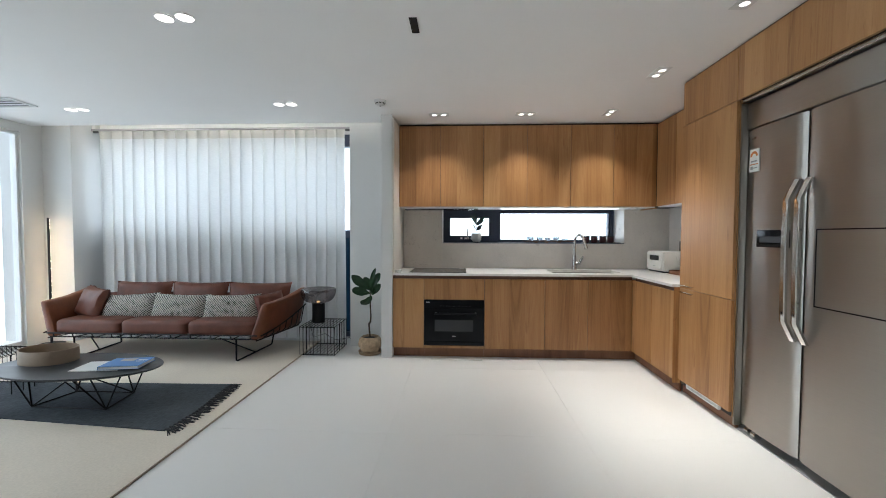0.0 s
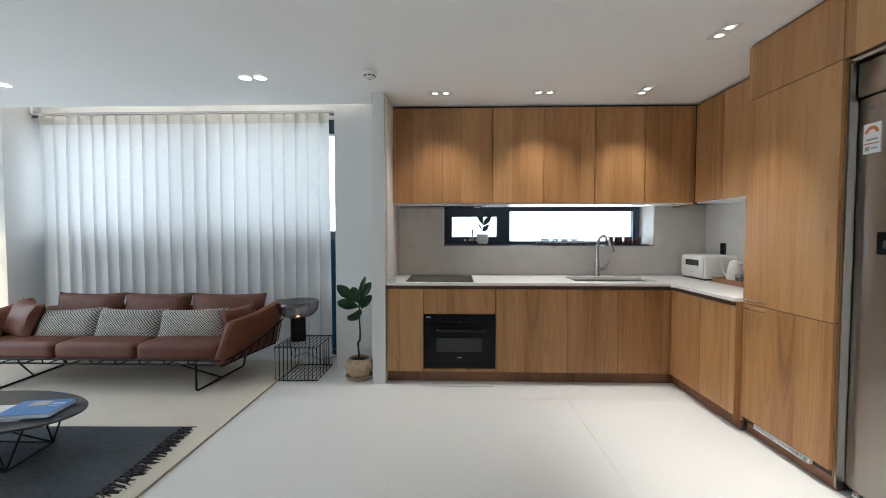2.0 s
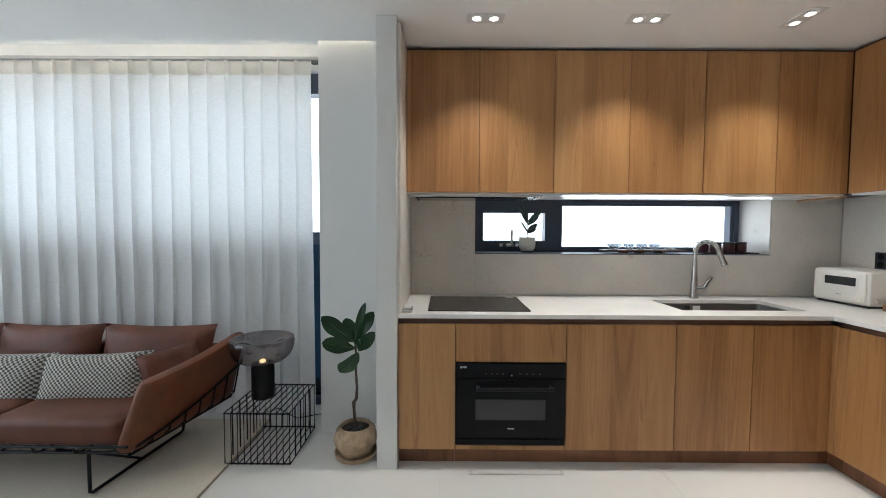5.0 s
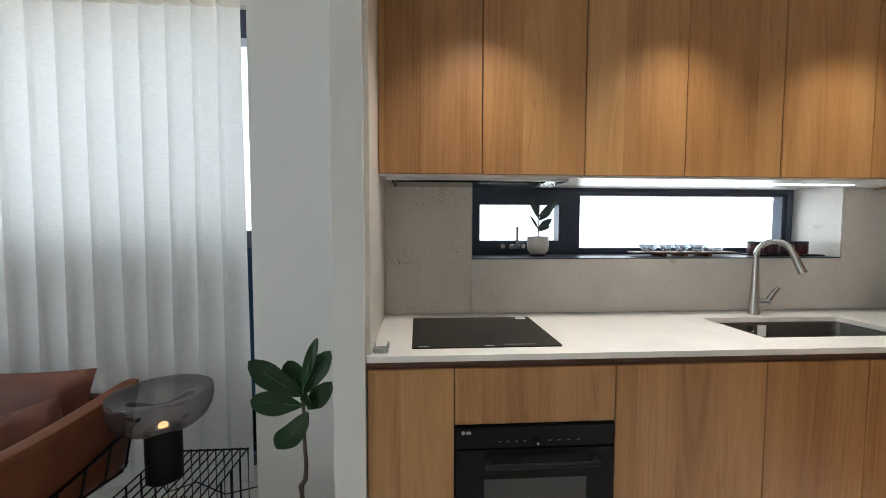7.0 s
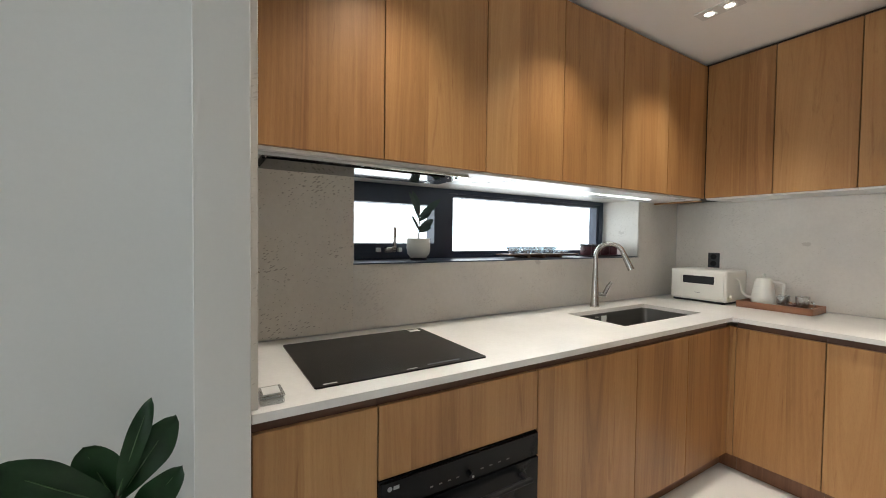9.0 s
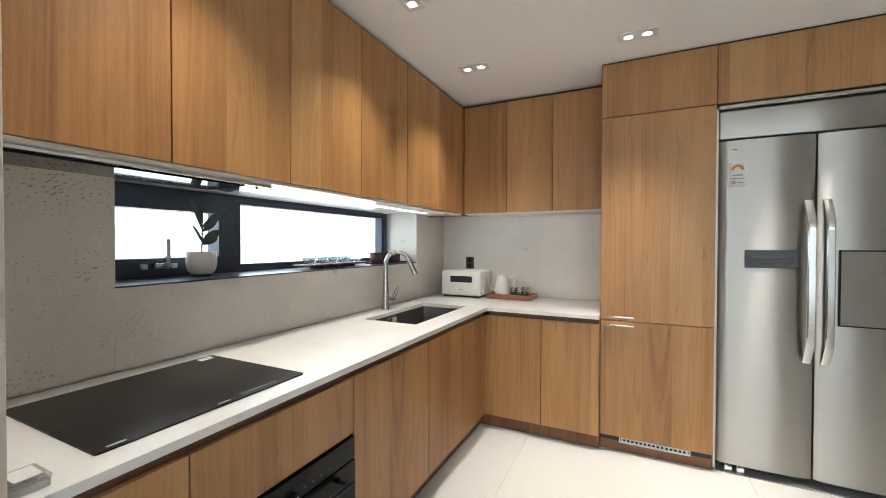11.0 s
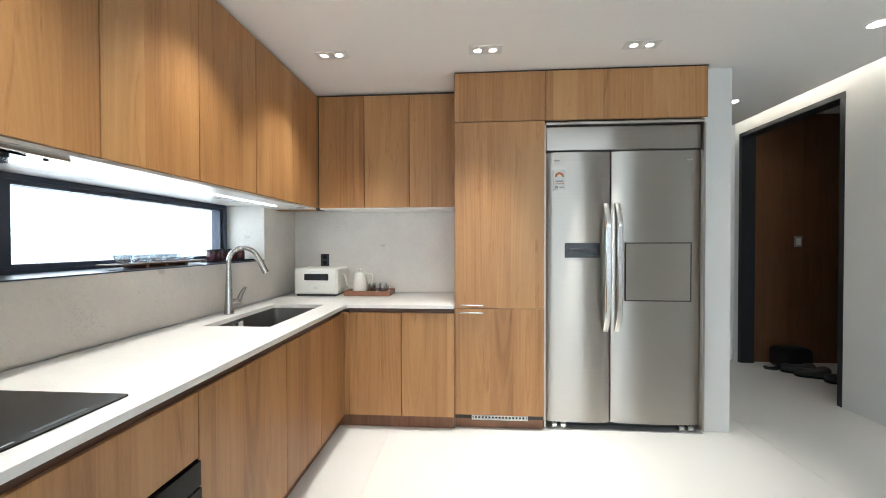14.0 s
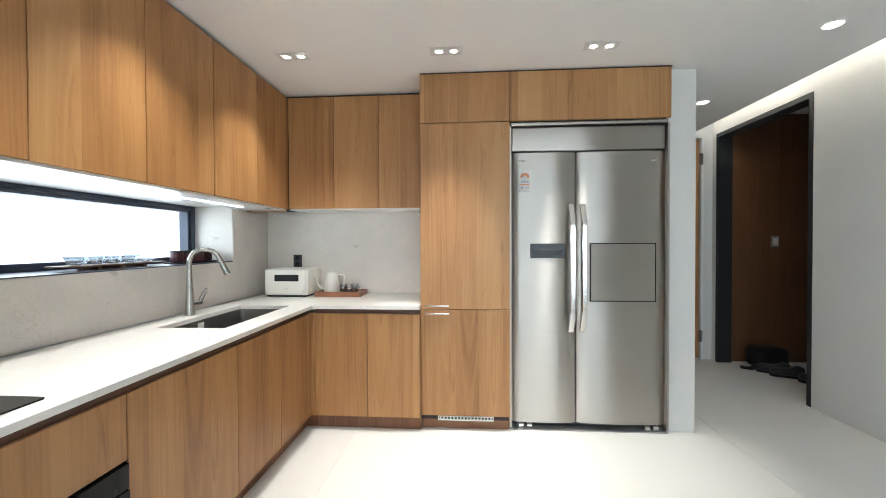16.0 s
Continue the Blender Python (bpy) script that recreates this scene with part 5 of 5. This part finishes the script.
rod([(SX - 1.01, 3.690, 0.302), (SX + 1.01, 3.690, 0.302)], "front_rail", 0.007)
rod([(SX - 1.00, 3.715, 0.262), (SX + 1.00, 3.715, 0.262)], "front_rail", 0.007)
rod([(SX - 1.12, 4.40, 0.275), (SX + 1.12, 4.40, 0.275)], "rear_rail", 0.007)
for i in range(11):
    x = SX - 0.95 + 0.19 * i
    rod([(x, 3.690, 0.305), (x, 3.694, 0.275), (x, 3.720, 0.258), (x, 4.40, 0.268)], "cross_wire", 0.005)
for sgn in (1, -1):
    def outer(b, c, off=0.062):
        base = 1.0 + 0.115 * b
        return (SX + sgn * (base - 0.025 + 0.100 * c + off * (1 - 0.25 * c)), 3.695 + 0.675 * b, 0.262 + (0.335 + 0.075 * b) * c)
    rod([outer(b / 10, 0.12 + 0.42 * (b / 10) ** 1.5) for b in range(11)], "arm_rail", 0.007)
    rod([outer(b / 10, -0.02, 0.03) for b in range(11)], "arm_rail", 0.007)
    for b in (0.12, 0.26, 0.40, 0.54, 0.68, 0.82, 0.95):
        rod([outer(b, -0.02, 0.03), outer(b, 0.08, 0.066), outer(b, 0.12 + 0.42 * b ** 1.5, 0.064)], "arm_wire", 0.005)
    lx = SX + sgn * 0.79
    rod([(lx, 3.735, 0.262), (lx, 3.735, CT + 0.014), (lx + sgn * 0.004, 3.745, CT + 0.007), (lx + sgn * 0.05, 4.30, CT + 0.007), (lx + sgn * 0.055, 4.315, CT + 0.014), (lx + sgn * 0.09, 4.33, 0.27)], "sled_leg", 0.008)
    rod([(lx - sgn * 0.16, 3.74, 0.262), (lx + sgn * 0.026, 4.02, CT + 0.010)], "leg_brace", 0.006)

for i, x in enumerate((-3.115, -2.600, -2.075)):
    tagged(part("cushion", pillow(0.57, 0.275, 0.15, pose(x, 3.99 + 0.01 * i, 0.502, -22, (-3, 1, -2)[i], 2), 16), "check", None, "", True), "oblong black and white checked cushion on the sofa", "cushion", "checked cushions")
tagged(part("cushion", pillow(0.40, 0.32, 0.14, pose(-3.49, 3.98, 0.545, -20, 4, -24), 14), "leather", None, "", True), "square brown leather cushion in the sofa corner", "cushion", "leather cushions")
tagged(part("cushion", pillow(0.30, 0.27, 0.12, pose(-1.715, 4.10, 0.515, -22, -6, 50), 14), "leather", None, "", True), "square brown leather cushion in the sofa corner", "cushion", "leather cushions")


# ---- wire side tables ----
def wire_table(x0, x1, y0, y1, z0, z1, label):
    t = thing("wire_side_table", label, "side table", ((x0 + x1) / 2, (y0 + y1) / 2, z0), "wire side tables")
    n = 11
    r = 0.0038
    for i in range(n):
        x = x0 + (x1 - x0) * i / (n - 1)
        part("wire_loop", tube([(x, y0, z0 + r), (x, y1, z0 + r), (x, y1, z1 - r), (x, y0, z1 - r)], r, 6, None, True), "black_metal", t, "", True)
    for x in (x0, x1):
        for k in range(1, 5):
            y = y0 + (y1 - y0) * k / 5
            part("side_wire", tube([(x, y, z0 + r), (x, y, z1 - r)], r, 6), "black_metal", t, "", True)
    for y, z in ((y0, z1 - r), (y1, z1 - r), (y0, z0 + r), (y1, z0 + r)):
        part("edge_wire", tube([(x0 - 0.004, y, z - 0.004 if z > 0.2 else z + 0.004), (x1 + 0.004, y, z - 0.004 if z > 0.2 else z + 0.004)], r, 6), "black_metal", t, "", True)
    return t


ST = 0.325
wire_table(-1.375, -1.025, 3.995, 4.40, FL + 0.0004, ST, "black wire cube side table beside the sofa")
wire_table(-3.47, -3.08, 2.74, 3.13, CT + 0.0004, 0.345, "black wire cube side table on the carpet")
bt = thing("bottle", "small dark red bottle on a wire table", "bottle", (-3.36, 3.02, 0.345))
part("glass", lathe([(0, 0), (0.028, 0), (0.030, 0.01), (0.030, 0.07), (0.012, 0.095), (0.012, 0.12), (0, 0.12)], (-3.36, 3.02, 0.3455), 18), "jar_red", bt, "", True)

LX, LY = -1.258, 4.20
tl = thing("table_lamp", "table lamp with a black cylinder base and smoked glass bowl", "lamp", (LX, LY, ST))
part("base", lathe([(0, 0), (0.060, 0), (0.063, 0.003), (0.063, 0.197), (0.060, 0.200), (0, 0.200)], (LX, LY, ST + 0.0005), 36), "black_metal", tl, "", True)
part("shade", lathe([(0.058, 0.2008), (0.085, 0.206), (0.125, 0.222), (0.155, 0.248), (0.172, 0.285), (0.178, 0.325), (0.174, 0.348), (0.166, 0.352), (0.150, 0.350), (0.085, 0.330), (0.035, 0.300), (0.012, 0.282), (0, 0.280)], (LX, LY, ST + 0.0005), 40), "smoke_glass", tl, "smoked glass bowl with a funnel top", True)
part("socket", lathe([(0, 0.2005), (0.030, 0.2005), (0.026, 0.208), (0, 0.208)], (LX, LY, ST + 0.0005), 20), "chrome", tl, "", True)
part("bulb", lathe([(0, 0.2083), (0.017, 0.2083), (0.017, 0.216), (0.010, 0.222), (0, 0.223)], (LX, LY, ST + 0.0005), 18), "lamp_bulb", tl, "small glowing amber bulb", True)
tagged(part("lamp_cable", tube([(LX - 0.03, LY + 0.062, ST + 0.006), (LX - 0.10, LY + 0.12, ST + 0.012), (LX - 0.17, LY + 0.20, 0.25), (LX - 0.15, LY + 0.245, 0.10), (LX - 0.02, LY + 0.25, 0.14), (LX + 0.10, LY + 0.26, 0.07), (LX + 0.25, LY + 0.27, FL + 0.06), (LX + 0.29, LY + 0.28, FL + 0.003)], 0.003, 6), "black_metal", None, "", True),
       "thin black cable hanging behind the side table", "cable")

# ---- potted fig ----
PX, PY = -0.694, 4.105
fg2 = thing("fig_plant", "young fiddle-leaf fig in a weathered clay pot on the floor", "plant", (PX, PY, FL))
part("saucer", lathe([(0, 0), (0.100, 0), (0.112, 0.006), (0.118, 0.030), (0.112, 0.032), (0.102, 0.014), (0, 0.010)], (PX, PY, FL + 0.0004), 32), "clay", fg2, "", True)
part("pot", lathe([(0, 0.0125), (0.080, 0.0125), (0.090, 0.036), (0.116, 0.080), (0.120, 0.105), (0.108, 0.150), (0.088, 0.172), (0.083, 0.174), (0.078, 0.168), (0.080, 0.150), (0, 0.150)], (PX, PY, FL), 36), "clay", fg2, "", True)
part("soil", lathe([(0, 0.158), (0.04, 0.156), (0.0795, 0.1515)], (PX, PY, FL), 28), "soil", fg2, "", True)
for dx, dy, r in ((-0.03, -0.03, 0.018), (0.02, -0.035, 0.02), (0.035, -0.005, 0.014), (-0.005, -0.045, 0.013)):
    part("pebble", lathe([(0, -0.6 * r), (0.7 * r, -0.4 * r), (r, 0), (0.7 * r, 0.45 * r), (0, 0.6 * r)], (PX + dx, PY + dy, FL + 0.163), 10), "pebble", fg2, "", True)
TRUNK = [(PX + 0.0, PY, FL + 0.14), (PX - 0.004, PY - 0.004, 0.24), (PX - 0.008, PY - 0.006, 0.30), (PX - 0.010, PY - 0.006, 0.335), (PX + 0.006, PY - 0.008, 0.36), (PX + 0.010, PY - 0.008, 0.42), (PX + 0.004, PY - 0.008, 0.52), (PX + 0.006, PY - 0.008, 0.60), (PX + 0.0, PY - 0.008, 0.68), (PX + 0.004, PY - 0.008, 0.72)]
part("trunk", tube(TRUNK, 0.007, 9, None, False, [0.010, 0.0085, 0.008, 0.011, 0.009, 0.0075, 0.007, 0.0065, 0.0055, 0.004]), "stem", fg2, "knobbly thin trunk", True)
LEAVES = (((0.0, 0, 0.690), (-0.190, -0.055, 0.855), 0.105, 0.05), ((0.0, 0, 0.690), (-0.065, 0.02, 0.830), 0.10, 0.02), ((0.0, 0, 0.655), (-0.185, -0.06, 0.705), 0.105, 0.02),
          ((0.0, 0, 0.705), (0.068, -0.03, 0.935), 0.050, 0.08), ((0.0, 0, 0.695), (0.115, -0.02, 0.880), 0.088, 0.03), ((0.02, 0, 0.640), (0.130, -0.055, 0.770), 0.085, 0.10),
          ((0.01, 0, 0.655), (0.045, -0.09, 0.735), 0.055, 0.05), ((0.02, 0, 0.630), (-0.055, -0.150, 0.560), 0.120, -0.10))
for i, (b, t, w, d) in enumerate(LEAVES):
    leaf("leaf", (PX + b[0], PY - 0.008, b[2] - 0.01), (PX + t[0] * 0.92, PY + t[1] * 0.9, b[2] + (t[2] - b[2]) * 0.93 - 0.012), w * 0.84, "leaf", fg2, d, 0.05, 0.16, 0.8, (0, -1, 0.25) if i != 7 else (0, -0.5, 1), i * 1.7)

# ---- coffee table ----
cx, cy, cz = -2.425, 2.765, 0.325
cf2 = thing("coffee_table", "oval black coffee table on a wire base", "coffee table", (cx, cy, RT), "")
part("tabletop", lathe([(0, -0.016), (0.555, -0.016), (0.568, -0.010), (0.570, -0.003), (0.566, 0.0), (0, 0.0)], (cx, cy, cz), 72, None, (1, 0.50)), "table_top", cf2, "", True)
FEET = [(cx - 0.27, cy - 0.07), (cx + 0.27, cy - 0.085), (cx + 0.22, cy + 0.20), (cx - 0.22, cy + 0.20)]
for i, (fx_, fy_) in enumerate(FEET):
    sx = 1 if fx_ > cx else -1
    sy = 1 if fy_ > cy else -1
    foot = (fx_, fy_, RT + 0.006)
    for ux, uy in ((cx + sx * 0.40, cy + sy * 0.10), (cx + sx * 0.14, cy + sy * 0.20), (cx - sx * 0.02, cy - sy * 0.05)):
        part("rod", tube([foot, (ux, uy, cz - 0.0165)], 0.005, 7), "black_metal", cf2, "", True)
for a, b in ((0, 1), (1, 2), (2, 3), (3, 0)):
    part("floor_rod", tube([(*FEET[a], RT + 0.006), (*FEET[b], RT + 0.006)], 0.005, 7), "black_metal", cf2, "", True)

bx = thing("bentwood_box", "shallow oval bentwood tray on the coffee table", "tray", (-2.72, 2.84, cz))
part("ring", lathe([(0.180, 0.0), (0.186, 0.002), (0.186, 0.094), (0.184, 0.096), (0.178, 0.096), (0.178, 0.010), (0, 0.010), (0, 0.0), (0.180, 0.0)], (-2.72, 2.84, cz + 0.0004), 48, None, (1, 0.72)), "box_wood", bx, "", True)


def flat_book(name, label, cxx, cyy, z, w, d, t, turn, cover, patches=()):
    b = thing(name, label, "book", (cxx, cyy, z))
    rot = pose(cxx, cyy, z, 0, 0, turn)
    for nm, bmx, mt in (("pages", B(-w / 2 + 0.003, w / 2 - 0.003, -d / 2 + 0.003, d / 2 - 0.003, 0.002, t - 0.002), "paper"), ("cover", B(-w / 2, w / 2, -d / 2, d / 2, t - 0.0018, t, 0.0004), cover), ("back_cover", B(-w / 2, w / 2, -d / 2, d / 2, 0.0003, 0.0018, 0.0004), cover)):
        bmesh.ops.transform(bmx, matrix=rot, verts=bmx.verts)
        part(nm, bmx, mt, b)
    bmx = B(-w / 2, -w / 2 + 0.002, -d / 2, d / 2, 0.0019, t - 0.0019)
    bmesh.ops.transform(bmx, matrix=rot, verts=bmx.verts)
    part("spine", bmx, cover, b)
    for u0, u1, v0, v1, mt in patches:
        bmx = B(u0, u1, v0, v1, t + 0.0002, t + 0.0008)
        bmesh.ops.transform(bmx, matrix=rot, verts=bmx.verts)
        part("printed_patch", bmx, mt, b)


flat_book("magazine", "white magazine lying on the coffee table", -2.225, 2.745, cz, 0.30, 0.20, 0.006, 8, "paper")
flat_book("picture_book", "blue picture book lying on the white magazine", -2.075, 2.765, cz + 0.0064, 0.25, 0.19, 0.022, 10, "book_blue", ((-0.06, 0.03, 0.02, 0.075, "book_pale"), (0.05, 0.11, 0.03, 0.045, "paper"), (0.05, 0.10, 0.005, 0.013, "paper")))

# ---- floor lamp in the corner ----
flp = thing("floor_lamp", "slim black line floor lamp glowing towards the corner", "floor lamp", (-4.17, 4.20, CT))
part("pole", B(-4.182, -4.164, 4.184, 4.200, CT + 0.012, 1.405, 0.001), "black_metal", flp)
part("light_line", B(-4.177, -4.169, 4.2005, 4.204, 0.12, 1.395), "lamp_line", flp, "warm light line on its back")
part("base", lathe([(0, 0), (0.11, 0), (0.11, 0.010), (0.105, 0.012), (0, 0.012)], (-4.173, 4.195, CT + 0.0003), 32), "black_metal", flp, "", True)

# ---- entrance lobby things ----
sw = thing("light_switch", "grey wall switch plate on the dark panelling", "switch", (3.595, -0.19, 1.28))
part("plate", B(3.592, 3.5995, -0.228, -0.152, 1.225, 1.335, 0.002), "grey_print", sw)
part("rocker", B(3.588, 3.5925, -0.212, -0.168, 1.245, 1.315, 0.002), "trim_white", sw)
bg = thing("bag", "black soft bag on the lobby floor", "bag", (3.42, 0.02, FL))
part("body", soft_block(3.33, 3.54, -0.16, 0.15, FL + 0.0005, 0.235, 0.05, 0.01, 6), "black_metal", bg, "", True)
part("strap", tube([(3.36, 0.14, 0.06), (3.33, 0.22, 0.045), (3.36, 0.27, 0.035), (3.42, 0.24, 0.03)], 0.022, 8), "black_metal", bg, "", True)


def shoe(x, y, turn):
    s = thing("shoe", "dark shoe on the lobby floor", "shoe", (x, y, FL), "shoes in the lobby")
    rot = pose(x, y, FL, 0, 0, turn)
    bmx = soft_block(-0.12, 0.13, -0.045, 0.045, 0.018, 0.075, 0.03, 0.0, 6)
    for v in bmx.verts:
        if v.co.x < 0:
            v.co.z += 0.03 * min(1, -v.co.x / 0.06) * (1 if v.co.z > 0.05 else 0)
    bmesh.ops.transform(bmx, matrix=rot, verts=bmx.verts)
    part("upper", bmx, "dark_plastic", s, "", True)
    bmx = prism([(a, b) for a, b in rounded_rect(-0.125, 0.135, -0.047, 0.047, 0.04, 4)], 0.0005, 0.02)
    bmesh.ops.transform(bmx, matrix=rot, verts=bmx.verts)
    part("sole", bmx, "black_metal", s)


shoe(3.24, 0.07, 60)
shoe(3.13, 0.03, 68)
shoe(2.98, -0.10, 80)

# ---- brightness outside the windows ----
structure("backdrop", B(-9.0, 16.0, 8.0, 8.1, -1.0, 7.0), "sky_glow", "plain bright daylight beyond the windows", "backdrop")
structure("backdrop", B(-8.1, -8.0, -4.0, 8.0, -1.0, 7.0), "sky_glow", "plain bright daylight beyond the windows", "backdrop")

# ---- floor tiles ----
tile_meshes = {}
for x0, x1 in zip((-4.90, -3.73, -2.56, -1.388, -0.216, 0.957, 2.13, 3.30), (-3.73, -2.56, -1.388, -0.216, 0.957, 2.13, 3.30, 4.50)):
    for y0, y1 in zip((-1.25, 0.142, 1.326, 2.51, 3.694), (0.142, 1.326, 2.51, 3.694, 4.95)):
        key = (round(x1 - x0, 3), round(y1 - y0, 3))
        if key not in tile_meshes:
            bmt = B(0.0006, x1 - x0 - 0.0006, 0.0006, y1 - y0 - 0.0006, -0.012, 0.0, 0.0003)
            met = bpy.data.meshes.new("floor_tile")
            bmt.to_mesh(met)
            bmt.free()
            met.materials.append(M["tile"])
            tile_meshes[key] = met
        t_ = new("floor_tile", tile_meshes[key])
        t_.location = (x0, y0, FL)
        t_.parent = bpy.data.objects["floor"]
